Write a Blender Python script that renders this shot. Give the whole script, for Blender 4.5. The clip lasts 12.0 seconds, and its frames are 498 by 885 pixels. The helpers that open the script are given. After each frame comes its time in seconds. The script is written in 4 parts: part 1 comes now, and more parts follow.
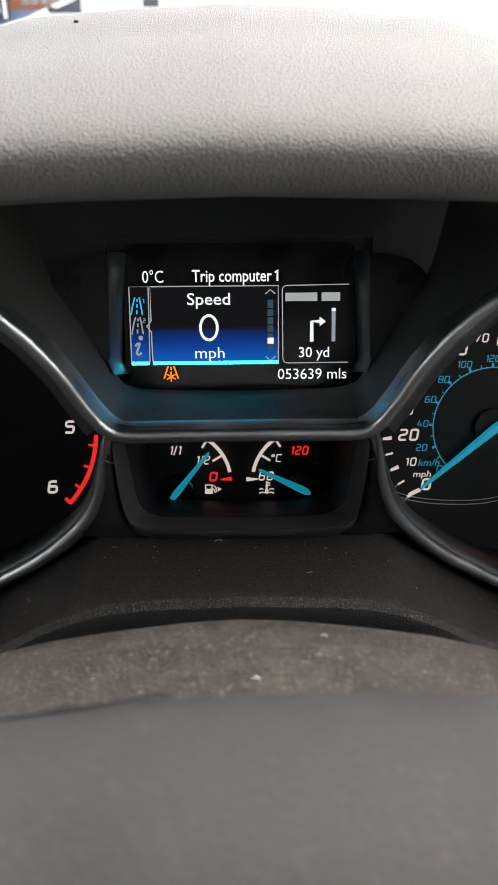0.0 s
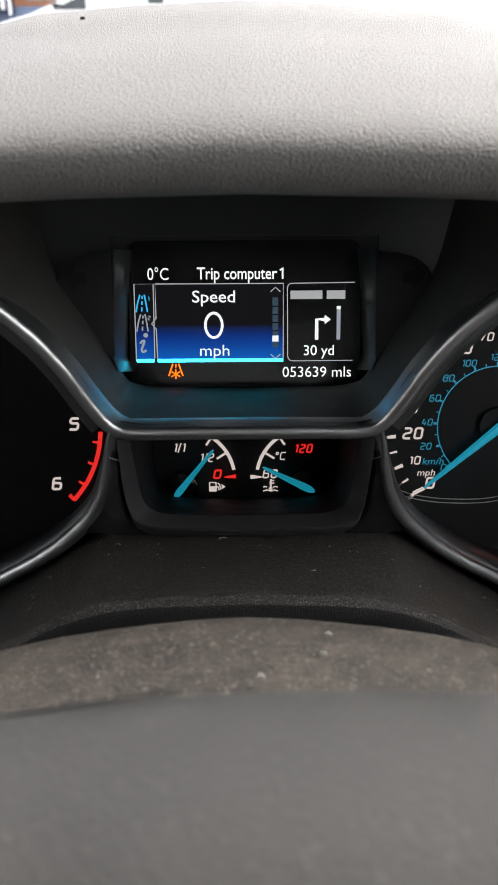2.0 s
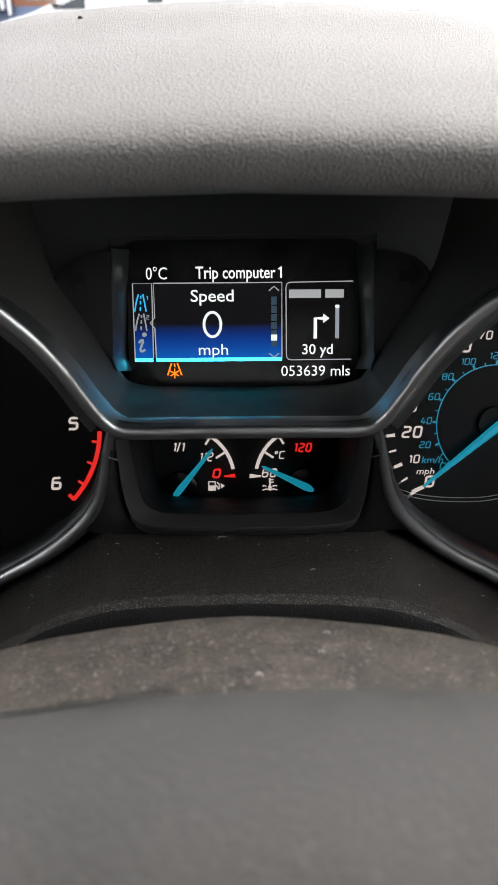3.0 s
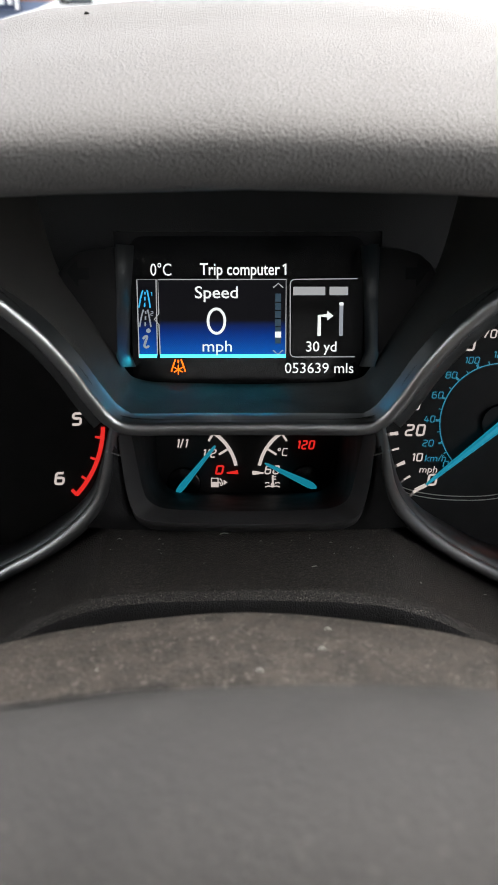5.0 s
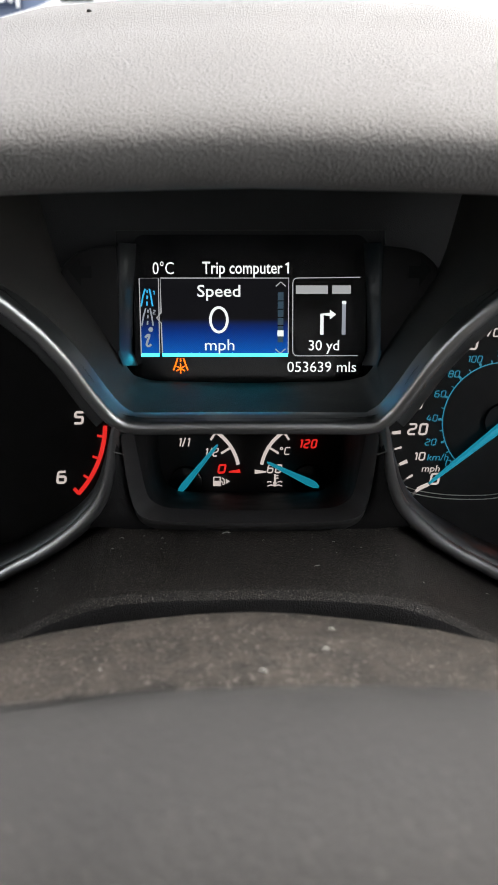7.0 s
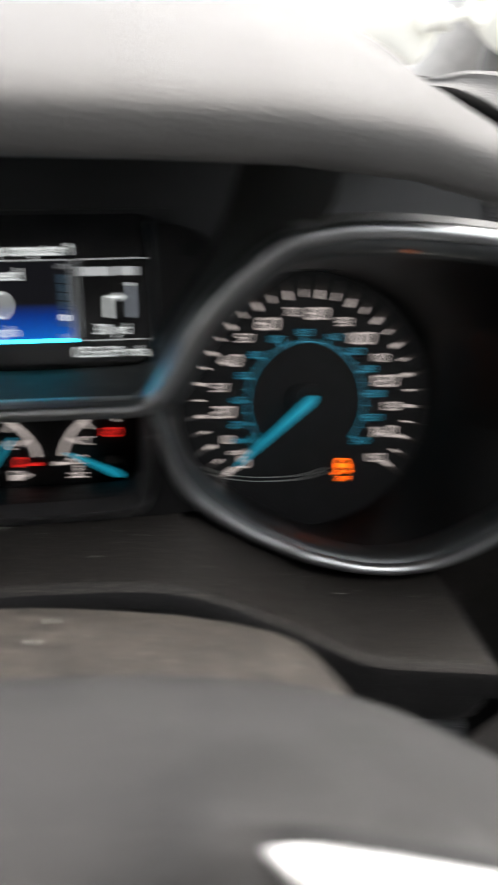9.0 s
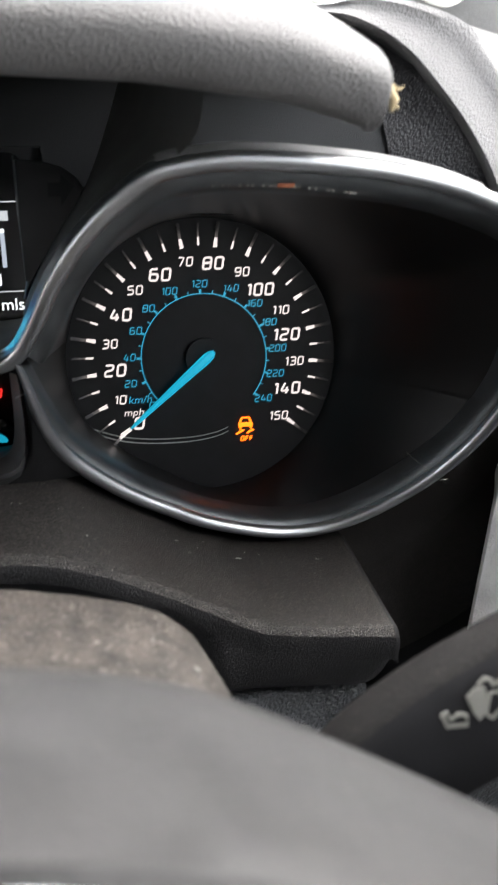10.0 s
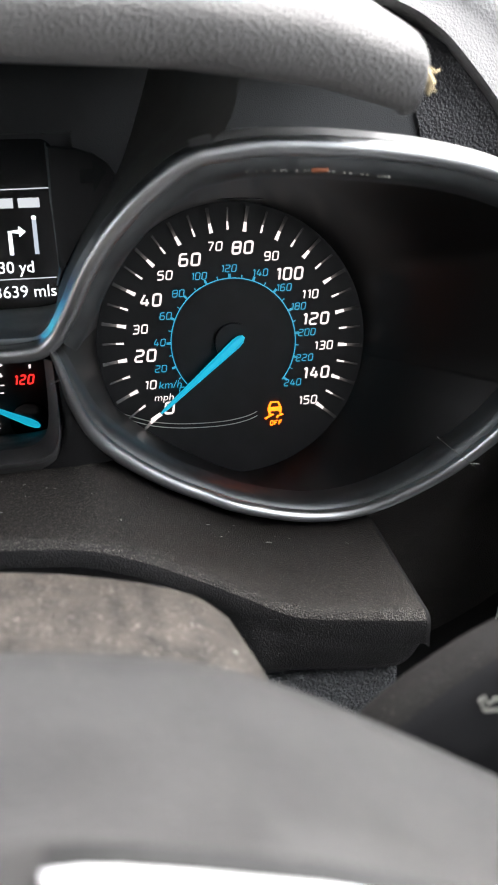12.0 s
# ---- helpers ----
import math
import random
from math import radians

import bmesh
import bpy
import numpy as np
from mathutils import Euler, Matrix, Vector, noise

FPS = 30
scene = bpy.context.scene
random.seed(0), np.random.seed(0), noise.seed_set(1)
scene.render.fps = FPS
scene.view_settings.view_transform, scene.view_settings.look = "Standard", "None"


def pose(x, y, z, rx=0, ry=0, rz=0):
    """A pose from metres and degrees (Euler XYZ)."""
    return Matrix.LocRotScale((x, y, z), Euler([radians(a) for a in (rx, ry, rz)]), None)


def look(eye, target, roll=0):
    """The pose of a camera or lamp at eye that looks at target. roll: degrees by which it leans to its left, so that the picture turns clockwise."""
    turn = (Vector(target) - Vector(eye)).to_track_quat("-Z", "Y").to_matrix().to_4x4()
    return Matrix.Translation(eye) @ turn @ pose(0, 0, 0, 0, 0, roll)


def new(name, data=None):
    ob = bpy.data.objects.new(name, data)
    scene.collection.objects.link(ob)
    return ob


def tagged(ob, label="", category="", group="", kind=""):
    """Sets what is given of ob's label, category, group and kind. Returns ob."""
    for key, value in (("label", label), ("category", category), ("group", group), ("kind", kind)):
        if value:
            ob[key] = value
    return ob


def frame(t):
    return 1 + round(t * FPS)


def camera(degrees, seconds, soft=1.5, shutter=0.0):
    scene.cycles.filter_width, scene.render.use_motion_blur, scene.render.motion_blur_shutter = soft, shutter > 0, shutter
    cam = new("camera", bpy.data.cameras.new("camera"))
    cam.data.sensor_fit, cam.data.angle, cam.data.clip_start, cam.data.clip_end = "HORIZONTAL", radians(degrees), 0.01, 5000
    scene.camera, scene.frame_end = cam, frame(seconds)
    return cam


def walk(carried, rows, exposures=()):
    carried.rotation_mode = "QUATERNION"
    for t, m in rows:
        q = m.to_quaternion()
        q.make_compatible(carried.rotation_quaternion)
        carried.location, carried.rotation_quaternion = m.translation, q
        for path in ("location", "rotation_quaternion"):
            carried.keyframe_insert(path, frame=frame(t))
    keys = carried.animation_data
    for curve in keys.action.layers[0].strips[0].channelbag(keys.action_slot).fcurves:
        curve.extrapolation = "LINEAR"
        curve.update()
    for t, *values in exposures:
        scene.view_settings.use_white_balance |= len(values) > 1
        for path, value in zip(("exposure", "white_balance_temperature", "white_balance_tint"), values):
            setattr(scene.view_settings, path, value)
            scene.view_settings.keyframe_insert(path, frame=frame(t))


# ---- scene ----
# Local frame of the dashboard: x right, y up along the dial faces, z towards the driver; millimetres, centred on the column.
TILT = 18.0
BASE = pose(0, 0, 0.95, 90 - TILT, 0, 0)
cam = camera(34.94, 12.0, soft=1.5, shutter=0.4)
ROWS = [
    (0, 0.1, 52, 364.04, -9.089, -0.644, -0.558),
    (0.5, -0.03, 52.11, 364.2, -9.123, -0.589, -0.609),
    (1, 0.17, 51.88, 364.15, -9.101, -0.517, -0.559),
    (1.5, -0.64, 52.17, 363.87, -9.255, -0.542, -0.42),
    (2, -0.61, 52.08, 364.06, -9.266, -0.409, -0.31),
    (2.5, -0.33, 52.02, 364.12, -9.311, -0.443, -0.373),
    (3, 0.15, 51.95, 364.11, -9.307, -0.38, -0.481),
    (5, 0.46, 51.88, 364.48, -9.519, -0.035, -0.051),
    (5.5, -0.1, 52.3, 364.48, -9.583, -0.075, -0.152),
    (6, -0.42, 52.11, 363.59, -9.558, -0.019, -0.084),
    (6.5, -0.34, 52.07, 363.74, -9.61, -0.001, -0.05),
    (8.5, -0.14, 51.99, 364.06, -9.656, 0.101, 0.061),
    (8.6, -0.14, 51.99, 364.06, -9.66, 0.05, 0.05),
    (8.7, 0.4, 51.6, 363.2, -9.7, -1.2, -0.2),
    (8.8, 2.5, 50.6, 361.0, -9.769, -3.425, -0.585),
    (8.9, 16, 48.18, 359.55, -9.979, -5.294, -0.583),
    (9, 45.84, 46.23, 357.83, -9.937, -7.238, -1.437),
    (9.1, 57.7, 39.64, 349.52, -9.293, -11.954, -0.961),
    (9.2, 67.4, 37.65, 348.5, -8.762, -13.954, -1.957),
    (9.5, 66.25, 38.25, 347.68, -8.66, -14.203, -2.113),
    (10, 69.08, 39.36, 342.7, -12.355, -11.374, -2.06),
    (10.5, 68.09, 39.72, 343.17, -13.45, -9.997, -2.588),
    (11, 68.24, 40.27, 343.44, -13.527, -9.919, -2.873),
    (11.5, 67.18, 40.89, 343.16, -13.614, -9.931, -2.765),
    (12, 65.66, 40.65, 343.16, -13.541, -9.851, -2.517),
]
walk(cam, [(t, BASE @ pose(x / 1000, y / 1000, z / 1000, rx, ry, rz)) for t, x, y, z, rx, ry, rz in ROWS],
     exposures=[(0.0, 1.7, 6850, 10), (8.6, 1.7, 6850, 10), (8.9, 1.76, 6850, 10), (9.1, 2.02, 6850, 10), (9.5, 2.12, 6800, 10), (10.0, 2.5, 6650, 10), (10.5, 2.7, 6600, 10), (12.0, 2.7, 6600, 10)])
cam.data.dof.use_dof = True
cam.data.dof.focus_distance = 0.34
cam.data.dof.aperture_fstop = 26.0

# ---- light: an overcast winter sky ----
world = bpy.data.worlds.new("overcast_sky")
scene.world = world
world.use_nodes = True
wn = world.node_tree
wn.nodes.clear()
sky = wn.nodes.new("ShaderNodeTexSky")
sky.sky_type = "NISHITA"
sky.sun_disc = False
sky.sun_elevation = radians(57)
sky.sun_rotation = radians(60)
sky.dust_density = 3.0
sky.ozone_density = 0.6
wb = wn.nodes.new("ShaderNodeBackground")
wb.inputs["Strength"].default_value = 0.27
wo = wn.nodes.new("ShaderNodeOutputWorld")
grey = wn.nodes.new("ShaderNodeHueSaturation")  # cloud takes most of the blue out
grey.inputs["Saturation"].default_value = 0.22
wn.links.new(sky.outputs[0], grey.inputs["Color"])
wn.links.new(grey.outputs[0], wb.inputs[0])
wn.links.new(wb.outputs[0], wo.inputs[0])
sun_data = bpy.data.lights.new("sun", "SUN")
sun_data.energy = 0.55
sun_data.angle = radians(55)
sun_data.color = (1.0, 0.965, 0.93)
sun = new("sun", sun_data)
sun.matrix_world = look((0, 0, 0), (-0.5, -0.14, -0.8))


# ---- materials ----
def nodes_of(name):
    m = bpy.data.materials.new(name)
    m.use_nodes = True
    nt = m.node_tree
    return m, nt, nt.nodes["Principled BSDF"]


def plastic(name, color, rough=0.5, grain=0.0, grain_size=0.9, spec=0.5, mottle=0.12, mottle_size=14.0, metal=0.0, dust=0.0, stretch=1.0, coat=0.0, dust_size=0.45, dust_at=0.63, dust_soft=0.13, rough_var=0.07):
    """A moulded plastic: base colour with mottling, a leather-like or fine grain relief (sizes in mm), and a scatter of dust."""
    m, nt, b = nodes_of(name)
    n, l = nt.nodes, nt.links
    tc = n.new("ShaderNodeTexCoord")
    mp = n.new("ShaderNodeMapping")
    mp.inputs["Scale"].default_value = (1000, 1000 * stretch, 1000)
    l.new(tc.outputs["Object"], mp.inputs[0])
    big = n.new("ShaderNodeTexNoise")
    big.inputs["Scale"].default_value = 1 / mottle_size
    big.inputs["Detail"].default_value = 4
    l.new(mp.outputs[0], big.inputs["Vector"])
    ramp = n.new("ShaderNodeMapRange")
    ramp.inputs["From Min"].default_value, ramp.inputs["From Max"].default_value = 0.3, 0.7
    ramp.inputs["To Min"].default_value, ramp.inputs["To Max"].default_value = 1 - mottle, 1 + mottle
    l.new(big.outputs["Fac"], ramp.inputs[0])
    mul = n.new("ShaderNodeVectorMath")
    mul.operation = "SCALE"
    mul.inputs[0].default_value = color
    l.new(ramp.outputs[0], mul.inputs["Scale"])
    col = mul.outputs[0]
    if dust > 0:
        sp = n.new("ShaderNodeTexNoise")
        sp.inputs["Scale"].default_value = 1 / dust_size
        sp.inputs["Detail"].default_value = 2
        l.new(mp.outputs[0], sp.inputs["Vector"])
        th = n.new("ShaderNodeMapRange")
        th.inputs["From Min"].default_value, th.inputs["From Max"].default_value = dust_at, dust_at + dust_soft
        th.inputs["To Max"].default_value = dust
        l.new(sp.outputs["Fac"], th.inputs[0])
        mx = n.new("ShaderNodeMix")
        mx.data_type = "RGBA"
        l.new(th.outputs[0], mx.inputs["Factor"])
        l.new(col, mx.inputs["A"])
        mx.inputs["B"].default_value = (0.42, 0.38, 0.33, 1)
        col = mx.outputs["Result"]
    l.new(col, b.inputs["Base Color"])
    rr = n.new("ShaderNodeMapRange")
    rr.inputs["From Min"].default_value, rr.inputs["From Max"].default_value = 0.3, 0.7
    rr.inputs["To Min"].default_value, rr.inputs["To Max"].default_value = max(rough - rough_var, 0.02), min(rough + rough_var, 1)
    l.new(big.outputs["Fac"], rr.inputs[0])
    l.new(rr.outputs[0], b.inputs["Roughness"])
    b.inputs["Specular IOR Level"].default_value = spec
    b.inputs["Metallic"].default_value = metal
    b.inputs["Coat Weight"].default_value = coat
    if grain > 0:
        vor = n.new("ShaderNodeTexVoronoi")
        vor.feature = "SMOOTH_F1"
        vor.inputs["Scale"].default_value = 1 / grain_size
        vor.inputs["Smoothness"].default_value = 0.6
        wob = n.new("ShaderNodeTexNoise")
        wob.inputs["Scale"].default_value = 0.7 / grain_size
        wob.inputs["Detail"].default_value = 3
        l.new(mp.outputs[0], wob.inputs["Vector"])
        add = n.new("ShaderNodeVectorMath")
        add.operation = "MULTIPLY_ADD"
        l.new(wob.outputs["Color"], add.inputs[0])
        add.inputs[1].default_value = (1.1 * grain_size,) * 3
        l.new(mp.outputs[0], add.inputs[2])
        l.new(add.outputs[0], vor.inputs["Vector"])
        mixh = n.new("ShaderNodeMath")
        mixh.operation = "MULTIPLY_ADD"
        l.new(wob.outputs["Fac"], mixh.inputs[0])
        mixh.inputs[1].default_value = 0.6
        l.new(vor.outputs["Distance"], mixh.inputs[2])
        bump = n.new("ShaderNodeBump")
        bump.inputs["Strength"].default_value = grain
        bump.inputs["Distance"].default_value = 0.00045 * grain_size
        l.new(mixh.outputs[0], bump.inputs["Height"])
        l.new(bump.outputs[0], b.inputs["Normal"])
    return m


def lit(name, color, strength, base=(0.02, 0.02, 0.02)):
    """A lit marking or screen element: an emitter behind a smooth face."""
    m, nt, b = nodes_of(name)
    b.inputs["Base Color"].default_value = (*base, 1)
    b.inputs["Roughness"].default_value = 0.4
    b.inputs["Emission Color"].default_value = (*color, 1)
    b.inputs["Emission Strength"].default_value = strength
    return m


def fading(name, color, strength, r0, r1):
    """An emitter that grows weaker with its distance from the dial's axis, for the ticks' reflected glow."""
    m, nt, b = nodes_of(name)
    n, l = nt.nodes, nt.links
    tc = n.new("ShaderNodeTexCoord")
    ln = n.new("ShaderNodeVectorMath")
    ln.operation = "LENGTH"
    l.new(tc.outputs["Object"], ln.inputs[0])
    mr = n.new("ShaderNodeMapRange")
    mr.interpolation_type = "SMOOTHSTEP"
    mr.inputs["From Min"].default_value, mr.inputs["From Max"].default_value = r0, r1
    mr.inputs["To Min"].default_value, mr.inputs["To Max"].default_value = strength, 0.0
    l.new(ln.outputs["Value"], mr.inputs[0])
    b.inputs["Base Color"].default_value = (0.02, 0.02, 0.02, 1)
    b.inputs["Emission Color"].default_value = (*color, 1)
    l.new(mr.outputs[0], b.inputs["Emission Strength"])
    return m


LUM = 0.5 ** 1.85  # what shows as full white at this exposure
m_pad = plastic("soft_grained_dash_pad", (0.122, 0.1195, 0.1175), 0.6, spec=0.36, grain=1.4, grain_size=0.7, mottle=0.10, mottle_size=30, stretch=1.0)
m_pad_dark = plastic("dark_grained_vinyl", (0.021, 0.021, 0.023), 0.45, grain=1.1, grain_size=1.0, spec=0.4)
m_black = plastic("matt_black_plastic", (0.017, 0.0185, 0.020), 0.6, grain=0.35, grain_size=0.5, spec=0.35)
m_shelf = plastic("dusty_black_plastic", (0.019, 0.0172, 0.016), 0.44, grain=1.8, grain_size=0.5, dust=0.34, dust_size=0.5, dust_at=0.55, dust_soft=0.16, mottle=0.5, mottle_size=5, spec=0.42)
m_face = plastic("grained_black_plastic", (0.016, 0.016, 0.017), 0.48, grain=0.5, grain_size=0.5, spec=0.25)
m_shroud = plastic("dusty_column_plastic", (0.035, 0.0295, 0.025), 0.7, grain=1.0, grain_size=1.1, dust=0.4, dust_size=1.0, dust_at=0.62, dust_soft=0.08, mottle=0.6, mottle_size=5)
m_hub = plastic("wheel_pad_vinyl", (0.049, 0.0475, 0.0465), 0.6, spec=0.35, grain=0.35, grain_size=1.0, mottle=0.12, mottle_size=12, dust=0.08, dust_size=1.6)
m_rim = plastic("black_rim_leather", (0.012, 0.012, 0.012), 0.6, grain=0.5, grain_size=1.0)
m_lens = plastic("smoked_lens", (0.016, 0.016, 0.017), 0.5, spec=0.35)
m_under = plastic("matt_underside_plastic", (0.056, 0.060, 0.063), 0.55, mottle=0.2, spec=0.2)
m_dial = plastic("dial_black", (0.017, 0.0175, 0.0185), 0.55, mottle=0.2, spec=0.2)
# recess shade put into the base colour; the unlit arrows share this black
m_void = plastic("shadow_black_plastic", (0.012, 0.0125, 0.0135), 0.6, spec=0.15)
m_dialrim = plastic("dial_rim_plastic", (0.0085, 0.0081, 0.0081), 0.39, mottle=0.05, spec=0.45, rough_var=0.0)
m_gloss = plastic("piano_black", (0.006, 0.006, 0.007), 0.18, mottle=0.15)
m_satin = plastic("satin_chrome", (0.49, 0.51, 0.52), 0.37, metal=1.0, mottle=0.06, mottle_size=8, rough_var=0.0)
m_dark_chrome = plastic("dark_chrome", (0.15, 0.16, 0.165), 0.5, metal=1.0, mottle=0.15, mottle_size=8)
m_silver = plastic("silver_paint", (0.75, 0.75, 0.75), 0.35, metal=0.6)
m_white = lit("white_marking", (1.0, 0.9, 0.88), 0.66 * LUM)
# emissive stand-in for the ticks' light reflected in the sloping rim
m_tail = fading("tick_reflected_glow", (1.0, 0.88, 0.84), 0.075 * LUM, 0.0505, 0.0552)
m_cyan = lit("blue_marking", (0.02, 0.36, 0.56), 0.66 * LUM)
m_needle = lit("blue_needle", (0.005, 0.30, 0.44), 0.74 * LUM, (0.0, 0.25, 0.4))
m_red = lit("red_marking", (1.0, 0.03, 0.025), 0.85 * LUM)
m_amber = lit("amber_lamp", (1.0, 0.13, 0.004), 3.0 * LUM)
m_text = lit("screen_white", (0.9, 0.97, 1.0), 1.1 * LUM)
m_line = lit("screen_line_white", (0.8, 0.85, 0.9), 0.5 * LUM)
m_icon = lit("screen_icon_grey", (0.75, 0.85, 1.0), 0.42 * LUM)
m_glow = lit("screen_light_blue", (0.006, 0.42, 0.60), 13.0 * LUM)
m_track = lit("screen_track_blue", (0.10, 0.22, 0.34), 0.28 * LUM)
m_listblue = lit("screen_icon_blue", (0.03, 0.55, 1.0), 1.0 * LUM)
m_petal = plastic("white_petal_plastic", (0.82, 0.82, 0.76), 0.35, mottle=0.04)
m_door = plastic("door_grey_plastic", (0.26, 0.255, 0.25), 0.6, grain=0.6, grain_size=1.2)
m_wing = plastic("grey_grained_trim", (0.165, 0.163, 0.161), 0.6, grain=0.6, grain_size=1.1)
m_edge = plastic("pale_grained_trim", (0.82, 0.82, 0.80), 0.5, grain=0.7, grain_size=1.2)
m_pillar = plastic("pillar_trim_grey", (0.12, 0.12, 0.118), 0.7, grain=0.4, grain_size=1.2)
m_lower = plastic("blue_grey_vinyl", (0.072, 0.077, 0.082), 0.36, grain=1.8, grain_size=1.1, spec=0.5)
m_mesh = plastic("speaker_mesh", (0.02, 0.02, 0.022), 0.5, grain=1.0, grain_size=1.6)
m_roof = plastic("light_headliner", (0.47, 0.465, 0.455), 0.9, grain=0.5, grain_size=1.5)
m_seat = plastic("dark_cloth", (0.05, 0.05, 0.055), 0.9, grain=0.7, grain_size=1.5)
m_stalk = plastic("stalk_plastic", (0.0145, 0.0138, 0.0134), 0.75, spec=0.18, grain=0.5, grain_size=0.7, dust=0.25)
m_stalkface = plastic("stalk_black", (0.012, 0.012, 0.0135), 0.7, mottle=0.2, spec=0.2)
m_print = plastic("printed_pale_grey", (0.24, 0.24, 0.215), 0.7)
m_icongrey = plastic("printed_grey", (0.55, 0.56, 0.52), 0.6)


def screen_material():
    """The display's picture ground: black above, blue glow growing towards the lower edge."""
    m, nt, b = nodes_of("display_panel")
    n, l = nt.nodes, nt.links
    tc = n.new("ShaderNodeTexCoord")
    sep = n.new("ShaderNodeSeparateXYZ")
    l.new(tc.outputs["Object"], sep.inputs[0])
    mr = n.new("ShaderNodeMapRange")
    mr.inputs["From Min"].default_value, mr.inputs["From Max"].default_value = 0.0475, 0.033
    l.new(sep.outputs["Y"], mr.inputs[0])
    cr = n.new("ShaderNodeValToRGB")
    e = cr.color_ramp.elements
    e[0].position, e[0].color = 0.0, (0.004, 0.004, 0.006, 1)
    e[1].position, e[1].color = 1.0, (0.0, 0.13, 0.62, 1)
    for p, c in ((0.10, (0.004, 0.014, 0.075, 1)), (0.30, (0.0, 0.028, 0.23, 1)), (0.62, (0.0, 0.065, 0.40, 1))):
        q = e.new(p)
        q.color = c
    l.new(mr.outputs[0], cr.inputs[0])
    dots = n.new("ShaderNodeTexChecker")
    dots.inputs["Scale"].default_value = 2600
    dots.inputs["Color1"].default_value = (1, 1, 1, 1)
    dots.inputs["Color2"].default_value = (0.72, 0.74, 0.8, 1)
    l.new(tc.outputs["Object"], dots.inputs["Vector"])
    mx = n.new("ShaderNodeMix")
    mx.data_type = "RGBA"
    mx.blend_type = "MULTIPLY"
    mx.inputs["Factor"].default_value = 1.0
    l.new(cr.outputs[0], mx.inputs["A"])
    l.new(dots.outputs[0], mx.inputs["B"])
    b.inputs["Base Color"].default_value = (0.004, 0.004, 0.005, 1)
    b.inputs["Roughness"].default_value = 0.45
    b.inputs["Specular IOR Level"].default_value = 0.2
    l.new(mx.outputs["Result"], b.inputs["Emission Color"])
    b.inputs["Emission Strength"].default_value = 1.0 * LUM
    return m


m_screen = screen_material()


# ---- building helpers ----
def thing(name, label, category, m=BASE, group="", kind=""):
    """A top-level Empty that carries the parts of one thing."""
    return tagged(bake(new(name), m), label, category, group, kind)


def bake(ob, m):
    ob.matrix_basis = m
    return ob


def part(name, bm, material, parent, label="", smooth=True):
    """Links a bmesh, in millimetres of its parent's frame, as one mesh under a thing or a part."""
    bmesh.ops.scale(bm, vec=(0.001,) * 3, verts=bm.verts)
    return raw(name, bm, material, parent, label, smooth)


def raw(name, bm, material, parent, label="", smooth=True, sharp=42):
    bmesh.ops.recalc_face_normals(bm, faces=bm.faces)
    me = bpy.data.meshes.new(name)
    bm.to_mesh(me)
    bm.free()
    me.materials.append(material)
    if smooth:
        me.shade_smooth()
        me.set_sharp_from_angle(angle=radians(sharp))
    ob = new(name, me)
    ob.parent = parent
    if label:
        ob["label"] = label
    return ob


def spline(points, n, closed=False):
    """Points on a Catmull-Rom curve through the given ones, n to a span."""
    p = [Vector(q) for q in points]
    k = len(p)
    out = []
    for i in range(k if closed else k - 1):
        a, b, c, d = (p[(i + j) % k] if closed else p[min(max(i + j, 0), k - 1)] for j in (-1, 0, 1, 2))
        for s in range(n):
            t = s / n
            out.append(0.5 * (2 * b + (c - a) * t + (2 * a - 5 * b + 4 * c - d) * t * t + (3 * b - a - 3 * c + d) * t ** 3))
    if not closed:
        out.append(p[-1].copy())
    return out


def grid(rows, close_rows=False, close_cols=False, caps=False):
    """A skin over rows of points."""
    bm = bmesh.new()
    v = [[bm.verts.new(q) for q in r] for r in rows]
    a, b = len(v), len(v[0])
    for i in range(a if close_rows else a - 1):
        for j in range(b if close_cols else b - 1):
            f = [v[i][j], v[i][(j + 1) % b], v[(i + 1) % a][(j + 1) % b], v[(i + 1) % a][j]]
            f = [q for h, q in enumerate(f) if q not in f[:h]]
            if len(f) > 2:
                bm.faces.new(f)
    if caps:
        bm.faces.new(v[0][::-1])
        bm.faces.new(v[-1])
    return bm


def prism(outline, z0, z1, bevel=0.0):
    """A plate with the given outline between two depths."""
    bm = bmesh.new()
    lo = [bm.verts.new((x, y, z0)) for x, y in outline]
    hi = [bm.verts.new((x, y, z1)) for x, y in outline]
    n = len(lo)
    bm.faces.new(lo[::-1])
    top = bm.faces.new(hi)
    for i in range(n):
        bm.faces.new((lo[i], lo[(i + 1) % n], hi[(i + 1) % n], hi[i]))
    if bevel > 0:
        bmesh.ops.bevel(bm, geom=list(top.edges), offset=bevel, segments=2, affect="EDGES", profile=0.5)
    return bm


def rounded(x0, y0, x1, y1, r, n=5):
    out = []
    for cx, cy, a in ((x1 - r, y1 - r, 0), (x0 + r, y1 - r, 90), (x0 + r, y0 + r, 180), (x1 - r, y0 + r, 270)):
        for i in range(n + 1):
            b = radians(a + 90 * i / n)
            out.append((cx + r * math.cos(b), cy + r * math.sin(b)))
    return out


